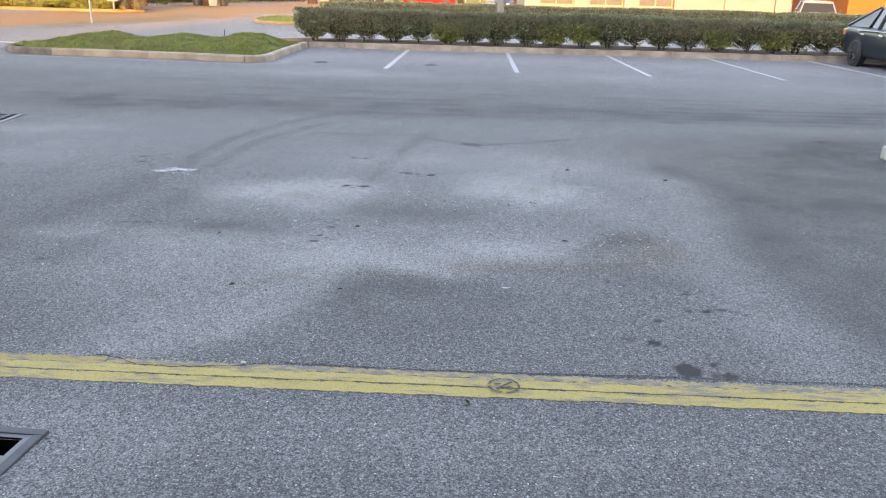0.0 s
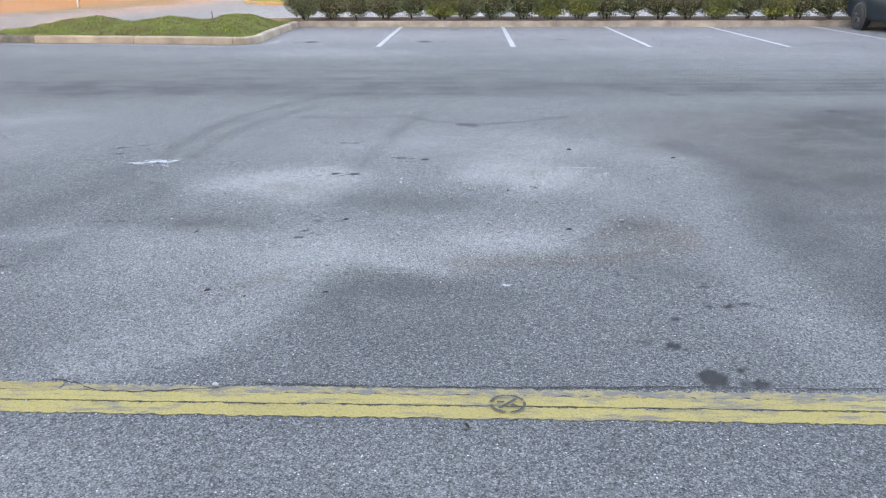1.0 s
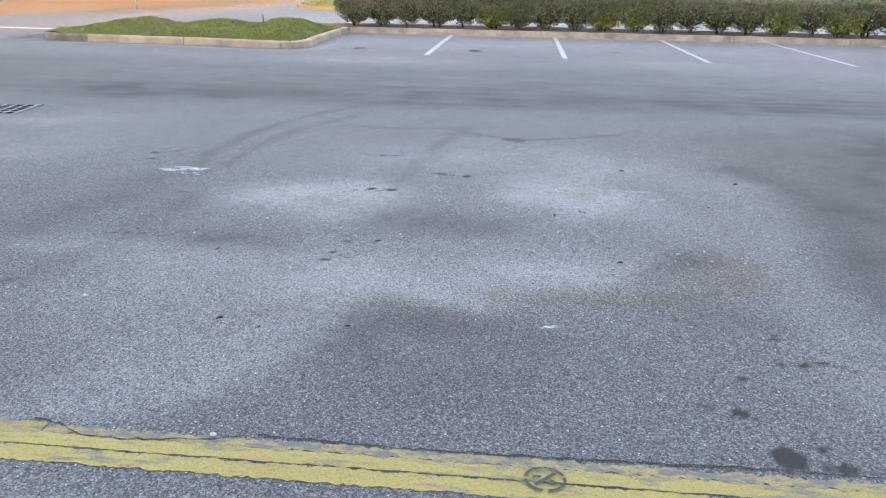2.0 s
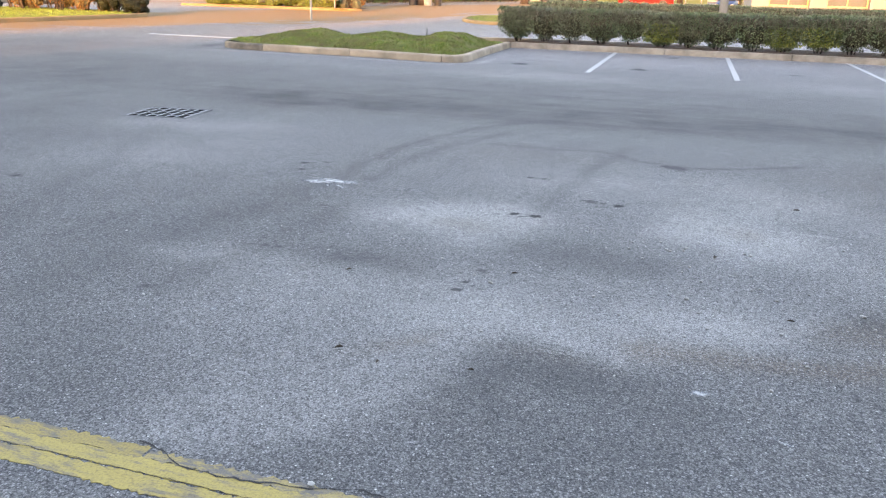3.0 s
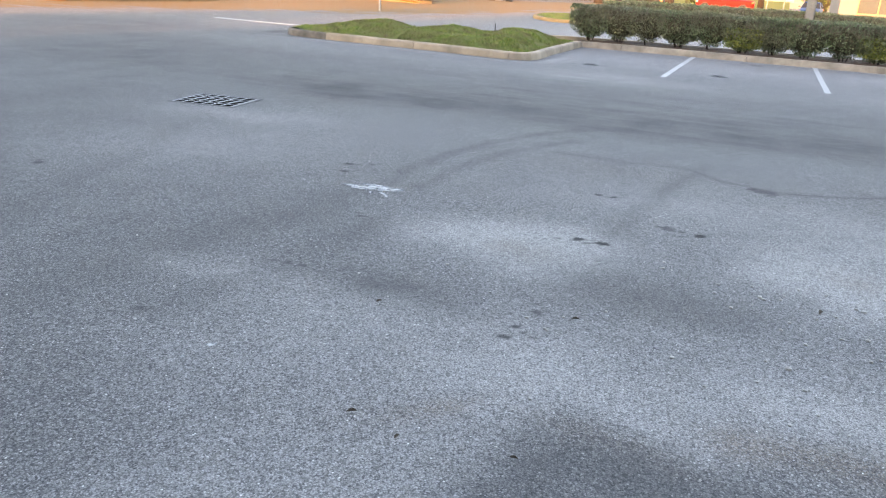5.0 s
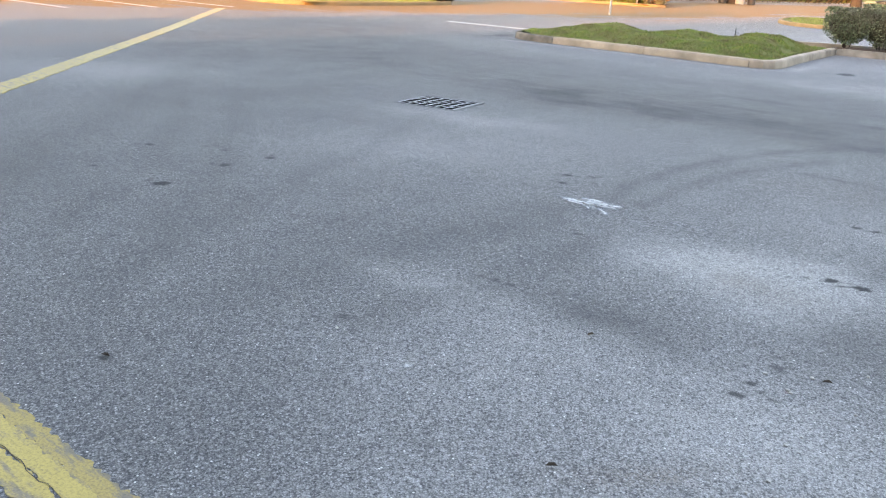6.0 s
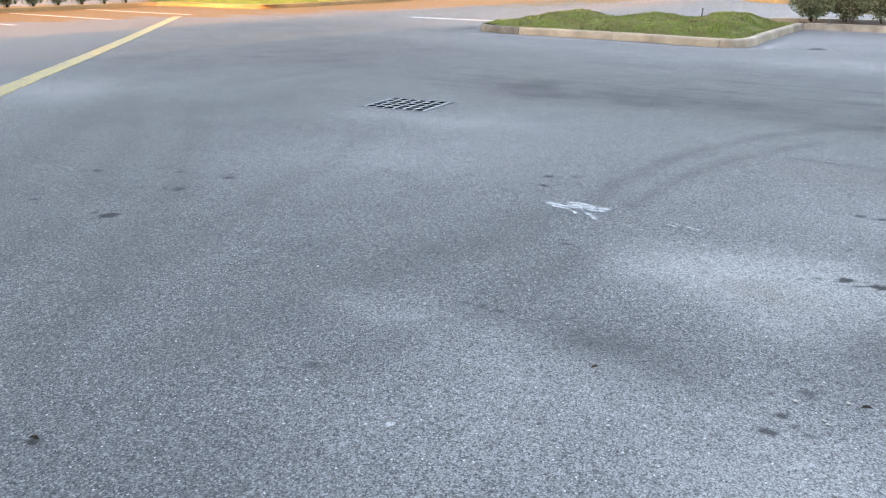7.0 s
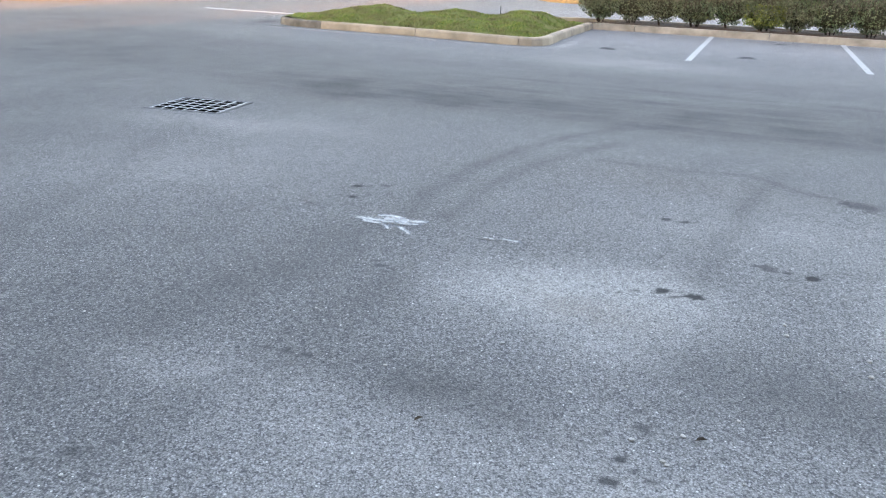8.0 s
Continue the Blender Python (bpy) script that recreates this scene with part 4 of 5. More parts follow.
def dry_leaf(x, y, size, turn):
    bm = bmesh.new()
    rib = [bm.verts.new((u * size, 0, 0.004)) for u in (-0.5, -0.15, 0.2, 0.5)]
    for side in (1, -1):
        edge = [bm.verts.new((u * size, side * v * size, 0.004 + h * size)) for u, v, h in ((-0.2, 0.2, 0.14), (0.18, 0.17, 0.2))]
        bm.faces.new((rib[0], rib[1], edge[0])), bm.faces.new((rib[1], rib[2], edge[1], edge[0])), bm.faces.new((rib[2], rib[3], edge[1]))
    ob = part("fallen_leaf", bm, LEAF_DRY)
    ob.matrix_basis = pose(x, y, ground_z(y) + 0.006, 0, 0, turn)
    return tagged(ob, "small curled dark brown fallen leaf on asphalt", "leaf", "fallen leaves")


for x, y, s, a in [(-0.555, 2.725, 0.040, 40), (-0.36, 2.66, 0.03, 80), (0.0, 2.72, 0.03, 10), (-0.9, 3.6, 0.035, 60), (-2.05, 2.21, 0.04, 20), (1.24, 3.7, 0.04, 0), (0.93, 4.55, 0.05, 70),
                   (1.5, 5.9, 0.05, 15), (-0.08, 3.86, 0.04, 30), (0.66, 1.605, 0.035, 120), (2.3, 5.6, 0.05, 20), (1.95, 4.9, 0.04, 95)]:
    dry_leaf(x, y, s, a)
PEBBLE = surface("pebble_stone", (0.50, 0.49, 0.46), (0.38, 0.37, 0.35), 30, 0.85, random_tint=0.3)


def pebble(seed, size):
    rng = random.Random(seed)
    bm = bmesh.new()
    bmesh.ops.create_icosphere(bm, subdivisions=1, radius=size)
    for v in bm.verts:
        v.co = Vector((v.co.x * rng.uniform(0.8, 1.4), v.co.y * rng.uniform(0.7, 1.1), v.co.z * rng.uniform(0.5, 0.8)))
    return from_bm("pebble", bm, False)


PEBBLES = [pebble(k, 0.008) for k in range(5)]
rng = random.Random(77)
spots = [(-0.245, 1.86, 1.6), (0.66, 4.62, 1.8), (0.68, 4.60, 1.3), (1.58, 3.9, 1.6), (0.78, 3.83, 1.7), (0.35, 3.7, 1.3)]
spots += [(rng.gauss(0.9, 0.45), rng.gauss(4.7, 0.35), rng.uniform(0.7, 1.5)) for _ in range(40)]
spots += [(rng.gauss(0.8, 0.7), rng.gauss(3.75, 0.3), rng.uniform(0.6, 1.3)) for _ in range(50)]
spots += [(rng.gauss(-0.3, 1.4), rng.gauss(3.6, 1.0), rng.uniform(0.5, 1.0)) for _ in range(50)]
for x, y, s in spots:
    if y < 1.95 and s < 1.6:
        continue
    ob = part("pebble", PEBBLES[rng.randrange(5)], PEBBLE)
    ob.matrix_basis = pose(x, y, ground_z(y) + 0.003 * s, 0, 0, rng.uniform(0, 360)) @ Matrix.Scale(s, 4)
    tagged(ob, "tiny pale stone lying loose on the asphalt", "pebble", "loose pale stones")


# ---- vehicles ----
GLASS_DARK = plain("tinted_window", (0.030, 0.040, 0.050), 0.12, 0.0, 0.0, 0.35)
RUBBER = plain("tyre_rubber", (0.025, 0.025, 0.027), 0.85)
ALLOY = plain("alloy_rim", (0.07, 0.072, 0.075), 0.45, 0.6)
TAIL_LENS = plain("tail_lamp_lens", (0.50, 0.16, 0.08), 0.25)
HEAD_LENS = plain("head_lamp_lens", (0.35, 0.35, 0.33), 0.2)
CHROME = plain("chrome_trim", (0.7, 0.7, 0.7), 0.2, 1.0)
BLACK_TRIM = plain("black_trim", (0.02, 0.02, 0.022), 0.6)


def loft(rings):
    """A closed body over rings of equal length."""
    bm = bmesh.new()
    rows = [[bm.verts.new(p) for p in r] for r in rings]
    n = len(rows[0])
    for a, b in zip(rows, rows[1:]):
        for j in range(n):
            bm.faces.new((a[j], a[(j + 1) % n], b[(j + 1) % n], b[j]))
    bm.faces.new(rows[0][::-1]), bm.faces.new(rows[-1])
    bmesh.ops.recalc_face_normals(bm, faces=bm.faces)
    return bm


def ring(y, w, z0, zm, z1, top=0.86):
    half = [(w * 0.90, z0), (w * 0.985, z0 + 0.08), (w, zm), (w * 0.985, z1 - 0.05), (w * top, z1 - 0.012), (w * top * 0.5, z1 + 0.012)]
    return [(x, y, z) for x, z in half] + [(-x, y, z) for x, z in half[::-1]]


def wheel(t, x, y, r, w):
    hub = part("wheel", tyre_mesh(r, w), RUBBER, t, smooth=True)
    hub.matrix_basis = pose(x, y, r)
    side = 1 if x > 0 else -1
    bm = bmesh.new()
    tube(bm, (side * w * 0.30, 0, 0), (side * w * 0.47, 0, 0), r * 0.66, r * 0.62, 20)
    part("rim", bm, ALLOY, hub)
    bm = bmesh.new()
    for k in range(5):
        a = k * 2 * math.pi / 5 + 0.3
        c, s = math.cos(a), math.sin(a)
        tube(bm, (side * w * 0.5, c * r * 0.12, s * r * 0.12), (side * w * 0.5, c * r * 0.58, s * r * 0.58), r * 0.09, r * 0.07, 6)
    part("wheel_cap", bm, ALLOY, hub)


TYRES = {}


def tyre_mesh(r, w):
    if (r, w) not in TYRES:
        prof = [(r * 0.62, w * 0.36), (r * 0.80, w * 0.5), (r * 0.95, w * 0.46), (r, w * 0.3), (r, -w * 0.3), (r * 0.95, -w * 0.46), (r * 0.80, -w * 0.5), (r * 0.62, -w * 0.36)]
        bm = bmesh.new()
        rows = []
        for k in range(28):
            a = k * 2 * math.pi / 28
            rows.append([bm.verts.new((u, q * math.cos(a), q * math.sin(a))) for q, u in prof])
        for k in range(28):
            a, b = rows[k], rows[(k + 1) % 28]
            for j in range(len(prof) - 1):
                bm.faces.new((a[j], a[j + 1], b[j + 1], b[j]))
        bmesh.ops.recalc_face_normals(bm, faces=bm.faces)
        TYRES[r, w] = from_bm("tyre", bm, True)
        TYRES[r, w].materials.append(RUBBER)
    return TYRES[r, w]


def vehicle(name, at, turn, label, category, paint, length=4.6, width=1.82, height=1.45, belt=0.95, nose=0.72, deck=1.0, cowl=0.85, roof_f=0.15, roof_r=-1.05, back=-1.85, wheel_r=0.33, open_bed=False):
    """A road vehicle, nose towards its own +y."""
    t = thing(name, at, label, category, turn=turn)
    h, w = length / 2, width / 2
    st = [(h, w * 0.74, 0.30, 0.48, nose - 0.12), (h - 0.10, w * 0.86, 0.24, 0.5, nose - 0.02), (h - 0.45, w * 0.96, 0.2, 0.55, nose + 0.06), (cowl + 0.1, w, 0.2, 0.58, belt - 0.03), (cowl - 0.4, w, 0.2, 0.58, belt),
          (back + 0.6, w, 0.2, 0.6, max(belt, deck - 0.02)), (back - 0.05, w * 0.99, 0.22, 0.6, deck), (-h + 0.2, w * 0.95, 0.28, 0.62, deck - 0.02), (-h + 0.03, w * 0.88, 0.34, 0.62, deck - 0.10), (-h, w * 0.84, 0.40, 0.6, deck - 0.2)]
    if open_bed:
        st[5] = (back + 0.6, w, 0.3, 0.7, belt)
    rings = []
    for a, b in zip(st, st[1:]):
        rings += [tuple(u + (v - u) * k for u, v in zip(a, b)) for k in (0.0, 0.5)]
    body = part("body", loft([ring(*s) for s in rings + st[-1:]]), paint, t, smooth=True)
    body.modifiers.new("rounding", "SUBSURF").render_levels = 2
    body.modifiers["rounding"].levels = 2
    gh = [(cowl, w * 0.86, belt - 0.05), (roof_f, w * 0.72, height), (roof_r, w * 0.72, height - 0.01), (back, w * 0.84, max(belt, deck) - 0.05)]
    rings = []
    for k, (y, ww, z) in enumerate(gh):
        b = w * 0.93
        low = belt - 0.06
        rings.append([(b, y, low), (ww if k in (1, 2) else b * 0.97, y, z), (-(ww if k in (1, 2) else b * 0.97), y, z), (-b, y, low)])
    part("glasshouse", loft(rings), GLASS_DARK if paint is NAVY else FAR_GLASS, t, "dark tinted glass")
    roof = [[(ww * s, y, z + dz) for s, dz in ((1.02, -0.03), (0.98, 0.02), (0.5, 0.045), (-0.5, 0.045), (-0.98, 0.02), (-1.02, -0.03))] for y, ww, z in
            ((roof_f + 0.10, w * 0.725, height - 0.05), (roof_f, w * 0.72, height), ((roof_f + roof_r) / 2, w * 0.72, height + 0.012), (roof_r, w * 0.72, height - 0.01), (roof_r - 0.12, w * 0.725, height - 0.06))]
    part("roof", loft(roof), paint, t)
    for s in (1, -1):
        bm = bmesh.new()
        tube(bm, (s * w * 0.925, cowl, belt - 0.03), (s * w * 0.73, roof_f, height), 0.035, 0.03, 6)
        part("front_pillar", bm, paint, t)
        bm = bmesh.new()
        ym = (roof_f + roof_r) / 2 - 0.05
        tube(bm, (s * w * 0.94, ym, belt - 0.03), (s * w * 0.73, ym, height), 0.035, 0.03, 6)
        part("door_pillar", bm, BLACK_TRIM, t)
        bm = bmesh.new()
        tube(bm, (s * w * 0.93, back + 0.02, max(belt, deck) - 0.05), (s * w * 0.73, roof_r, height), 0.05, 0.035, 8)
        part("rear_pillar", bm, paint, t)
        if not open_bed:
            quarter = [[(s * w * (0.955 - 0.20 * g), back + 0.03 + (roof_r - back) * q, max(belt, deck) - 0.07 + g * (height - max(belt, deck) + 0.05)) for q, g in ((0.0, 0.0), (0.62 + 0.33, 0.0), (1.05, 0.97), (0.97, 0.97))]]
            quarter.append([(x - s * 0.03, y, z) for x, y, z in quarter[0]])
            part("quarter_panel", loft(quarter), paint, t)
        bm = boxed((s * w * 1.0 - 0.012, cowl - 0.25, belt - 0.10), (s * w * 1.0 + 0.012, back + 0.7, belt - 0.075), 0.004)
        part("window_strip", bm, CHROME if paint is NAVY else BLACK_TRIM, t)
        for y in (cowl - 0.95, cowl - 1.9):
            part("door_handle", boxed((s * w - 0.02, y - 0.09, belt - 0.19), (s * w + 0.025, y + 0.09, belt - 0.155), 0.008), CHROME if paint is NAVY else paint, t)
        mir = bmesh.new()
        box(mir, (s * w * 1.13 - 0.10, cowl - 0.32, belt + 0.0), (s * w * 1.13 + 0.08, cowl - 0.20, belt + 0.14), 0.03)
        part("wing_mirror", mir, BLACK_TRIM, t)
        part("tail_lamp", boxed((s * w * 0.84 - 0.14, -h - 0.006, deck - 0.30), (s * w * 0.84 + 0.085, -h + 0.26, deck - 0.13), 0.035), TAIL_LENS, t, "red and amber tail lamp")
        part("head_lamp", boxed((s * w * 0.78 - 0.16, h - 0.22, nose - 0.22), (s * w * 0.78 + 0.14, h - 0.005, nose - 0.08), 0.03), HEAD_LENS, t)
        for y in (h - 0.9, -h + 0.98):
            bm = bmesh.new()
            tube(bm, (s * (w - 0.10), y, wheel_r), (s * (w + 0.004), y, wheel_r), wheel_r * 1.13, wheel_r * 1.13, 24)
            part("wheel_arch", bm, BLACK_TRIM, t)
            wheel(t, s * (w - 0.08), y, wheel_r, 0.215)
    part("front_bumper", boxed((-w * 0.80, h - 0.08, 0.22), (w * 0.80, h + 0.04, 0.40), 0.04), BLACK_TRIM, t)
    part("rear_bumper", boxed((-w * 0.82, -h - 0.05, 0.30), (w * 0.82, -h + 0.1, 0.50), 0.04), BLACK_TRIM, t)
    bm = boxed((-0.26, -h - 0.03, deck - 0.42), (0.26, -h + 0.02, deck - 0.30))
    part("number_plate", bm, plain("number_plate_white", (0.7, 0.7, 0.68), 0.5), t)
    if not open_bed:
        bm = bmesh.new()
        tube(bm, (0, roof_r + 0.1, height + 0.02), (0, roof_r - 0.05, height + 0.13), 0.03, 0.012, 6)
        part("roof_antenna", bm, BLACK_TRIM, t)
    return t


NAVY = plain("navy_car_paint", (0.010, 0.016, 0.024), 0.36, 0.0, 0.08, 0.25)
RED_CAR = plain("red_car_paint", (0.27, 0.006, 0.006), 0.6, 0.0, 0.0, 0.15)
WHITE_CAR = plain("white_car_paint", (0.26, 0.26, 0.26), 0.5, 0.0, 0.0, 0.3)
MAROON = plain("maroon_car_paint", (0.10, 0.012, 0.018), 0.5, 0.0, 0.0, 0.2)
SILVER = plain("silver_car_paint", (0.16, 0.17, 0.19), 0.5, 0.0, 0.0, 0.2)
BLUE_CAR = plain("blue_car_paint", (0.008, 0.035, 0.13), 0.5, 0.0, 0.0, 0.2)
DARK_CAR = plain("dark_car_paint", (0.007, 0.009, 0.013), 0.55, 0.0, 0.0, 0.2)
FAR_GLASS = plain("dull_tinted_window", (0.025, 0.028, 0.03), 0.45, 0.0, 0.0, 0.2)
vehicle("parked_sedan", (11.32, 18.75, 0), 180, "dark navy sedan parked backwards against the kerb", "car", NAVY, roof_r=-0.85, back=-2.0, deck=1.04, belt=0.97)
vehicle("pickup_truck", (-4.4, 84.5, 0), 90, "bright red pickup truck parked beyond the hedges", "pickup truck", RED_CAR, 5.4, 1.95, 1.78, 1.2, 1.05, 1.25, 1.55, 0.95, -0.30, -0.62, 0.40, True)
vehicle("white_van", (20.0, 46.2, 0), 163, "white van facing the hedge in low sun", "van", WHITE_CAR, 5.2, 2.0, 1.58, 1.02, 0.9, 1.1, 1.2, 0.5, -2.0, -2.5, 0.35)
vehicle("parked_car", (-11.3, 75, 0), 90, "dark car parked under the far trees", "car", DARK_CAR)
vehicle("parked_car", (-73, 95, 0), 90, "maroon car parked by the red and white shop", "car", MAROON)
vehicle("parked_car", (-31.5, 33, 0), 80, "white car parked behind the shrubs", "car", WHITE_CAR)
vehicle("parked_car", (-30, 92, 0), 90, "silver car parked beyond the far hedge", "car", SILVER)
vehicle("parked_car", (-36, 92, 0), 90, "maroon car parked beyond the far hedge", "car", MAROON)
vehicle("parked_car", (3.4, 86, 0), 172, "blue car parked near the sign boards", "car", BLUE_CAR)


# ---- wheel stop beside the seam ----
bm = bmesh.new()
box(bm, (4.81, 6.92, ground_z(7) - 0.002), (6.6, 7.08, ground_z(7) + 0.14), 0.03)
tagged(part("wheel_stop", bm, surface("weathered_wheel_stop", (0.40, 0.40, 0.38), (0.28, 0.28, 0.26), 5, 0.85, fine=40, relief=0.003)), "white concrete wheel stop on the asphalt", "wheel stop")


# ---- posts, bins, boxes ----
STEEL = plain("galvanised_post", (0.20, 0.205, 0.21), 0.6, 0.2, 0.0, 0.2)
GREY_BOX = plain("grey_white_box", (0.28, 0.28, 0.27), 0.6)
BIN_WHITE = plain("white_bin_plastic", (0.24, 0.24, 0.23), 0.6)
BIN_BLACK = plain("black_bin_plastic", (0.02, 0.02, 0.022), 0.5)
t = thing("sign_post", (-15.28, 31.84, 0), "thin galvanised sign post on the road edge", "sign post")
bm = bmesh.new()
tube(bm, (0, 0, 0), (0, 0, 3.0), 0.05, 0.05, 10)
part("post", bm, STEEL, t)
part("sign_panel", boxed((-0.3, -0.07, 2.1), (0.3, -0.055, 2.9), 0.004), plain("sign_back", (0.5, 0.5, 0.5), 0.5), t)
t = thing("sign_post", (-35.7, 55.9, 0), "thin pale post in the planting bed", "sign post")
bm = bmesh.new()
tube(bm, (0, 0, 0), (0, 0, 3.2), 0.09, 0.09, 10)
part("post", bm, plain("cream_post", (0.35, 0.30, 0.22), 0.6), t)
t = thing("utility_box", (-20.25, 44.9, 0), "pale grey utility box on a short post", "utility box")
bm = bmesh.new()
tube(bm, (0, 0, 0), (0, 0, 0.62), 0.05, 0.05, 8)
part("post", bm, STEEL, t)
part("cabinet", boxed((-0.29, -0.15, 0.6), (0.29, 0.15, 1.42), 0.02), GREY_BOX, t)
part("door", boxed((-0.25, -0.162, 0.64), (0.25, -0.152, 1.38), 0.004), GREY_BOX, t)


def bin_at(x, y, r, h, mat, label):
    t = thing("litter_bin", (x, y, 0), label, "litter bin", "bins by the far hedge")
    bm = bmesh.new()
    tube(bm, (0, 0, 0.02), (0, 0, h * 0.86), r * 0.88, r, 18)
    part("body", bm, mat, t)
    bm = bmesh.new()
    tube(bm, (0, 0, h * 0.86), (0, 0, h), r * 1.05, r * 0.7, 18)
    part("lid", bm, mat, t)


bin_at(-21.2, 65.4, 0.38, 0.98, BIN_WHITE, "white cylindrical litter bin beside the road")
bin_at(-22.65, 65.6, 0.34, 0.66, BIN_BLACK, "low black litter bin beside the road")
bin_at(-20.4, 65.7, 0.34, 0.85, BIN_BLACK, "black litter bin beside the white one")
bin_at(-10.9, 60.0, 0.36, 0.85, plain("beige_bin", (0.24, 0.19, 0.11), 0.7), "beige litter bin at the end of the russet hedge")
t = thing("island_marker", (-5.9, 19.7, island_height(-5.9, 19.7)), "small dark stake in the island grass", "stake")
bm = bmesh.new()
tube(bm, (0, 0, -0.05), (0, 0, 0.22), 0.013, 0.011, 8)
part("stake", bm, BLACK_TRIM, t)
t = thing("lamp_post", (1.77, 38.6, 0), "thick grey concrete lamp post in the hedge bed", "lamp post")
bm = bmesh.new()
tube(bm, (0, 0, 0), (0, 0, 7.0), 0.20, 0.15, 12)
part("post", bm, surface("lamp_post_concrete", (0.13, 0.13, 0.125), (0.17, 0.165, 0.16), 2, 0.9), t)
part("lamp_head", boxed((-0.15, -0.8, 7.0), (0.15, 0.1, 7.15), 0.03), STEEL, t)


t = thing("warning_sign", (-24.5, 95, 0), "small yellow diamond sign on a post by the far road", "road sign")
bm = bmesh.new()
tube(bm, (0, 0, 0), (0, 0, 2.6), 0.05, 0.05, 8)
part("post", bm, STEEL, t)
plate = part("sign_panel", boxed((-0.42, -0.085, -0.42), (0.42, -0.06, 0.42), 0.006), plain("yellow_sign_sheet", (0.62, 0.42, 0.02), 0.5), t)
plate.matrix_basis = pose(0, 0, 2.7, 0, 45, 0)


# ---- trees and shrubs ----
LEAF_TREE = leafy("tree_leaf", [(0.05, 0.07, 0.025), (0.09, 0.11, 0.03), (0.15, 0.15, 0.045), (0.20, 0.17, 0.05)])
LEAF_RUSSET = leafy("russet_leaf", [(0.10, 0.085, 0.03), (0.20, 0.10, 0.04), (0.28, 0.13, 0.05), (0.14, 0.14, 0.045)])
LEAF_LIME = leafy("lime_leaf", [(0.075, 0.115, 0.025), (0.12, 0.16, 0.032), (0.17, 0.19, 0.045)])


def tree(x, y, height, trunk_r, crown_r, seed, leaf, label, fork=2.2, count=1500):
    rng = random.Random(seed)
    t = thing("tree", (x, y, 0), label, "tree", "lot trees")
    bm = bmesh.new()
    tips = []
    lean = rng.uniform(-0.2, 0.2)
    tube(bm, (0, 0, -0.1), (lean * 0.5, 0, fork * 0.5), trunk_r * 1.25, trunk_r, 9, False)
    tube(bm, (lean * 0.5, 0, fork * 0.5), (lean, 0, fork), trunk_r, trunk_r * 0.9, 9, False)
    for k in range(6):
        a = k * 1.05 + rng.uniform(-0.3, 0.3)
        r = crown_r * rng.uniform(0.35, 0.6)
        mid = Vector((lean + math.cos(a) * r * 0.5, math.sin(a) * r * 0.5, fork + (height - fork) * 0.25))
        tip = Vector((lean + math.cos(a) * r * 1.3, math.sin(a) * r * 1.3, fork + (height - fork) * rng.uniform(0.45, 0.8)))
        tube(bm, (lean, 0, fork - 0.05), mid, trunk_r * 0.6, trunk_r * 0.4, 7, False)
        tube(bm, mid, tip, trunk_r * 0.4, trunk_r * 0.12, 6, False)
        tips += [mid, tip, mid.lerp(tip, 0.5)]
    part("trunk", bm, BARK, t)

    def place(r):
        c = r.choice(tips)
        d = Vector((r.gauss(0, 1), r.gauss(0, 1), r.gauss(0, 0.7))) * crown_r * 0.26
        p = c + d
        return None if p.z < fork * 0.75 else tuple(p)
    part("crown", leaf_cloud(count, place, 0.22, seed), leaf, t)


for k, (x, y, r, f) in enumerate([(-22.2, 66.4, 0.34, 3.2), (-25.6, 66.5, 0.14, 3.0), (-35.8, 118, 0.3, 3), (-33.9, 121, 0.35, 3.0), (-31.6, 120, 0.3, 3.2), (-25.6, 119, 0.35, 2.6), (-17.5, 88, 0.45, 1.9), (-12.4, 90, 0.35, 1.8),
                                  (-9.8, 86, 0.4, 2.0), (-1.5, 105, 0.35, 2.2), (3.6, 98, 0.3, 2.2)]):
    tree(x, y, 8 + k % 3, r, 3.6, 300 + k, LEAF_TREE, "broad tree with dark trunk and sunlit olive crown", f, 1300)


# branch colour near black, for the insides of the shaded shrubs
SHADE_MASS = surface("shaded_dense_branches", (0.012, 0.016, 0.009), (0.02, 0.022, 0.012), 7, 0.95, fine=40)


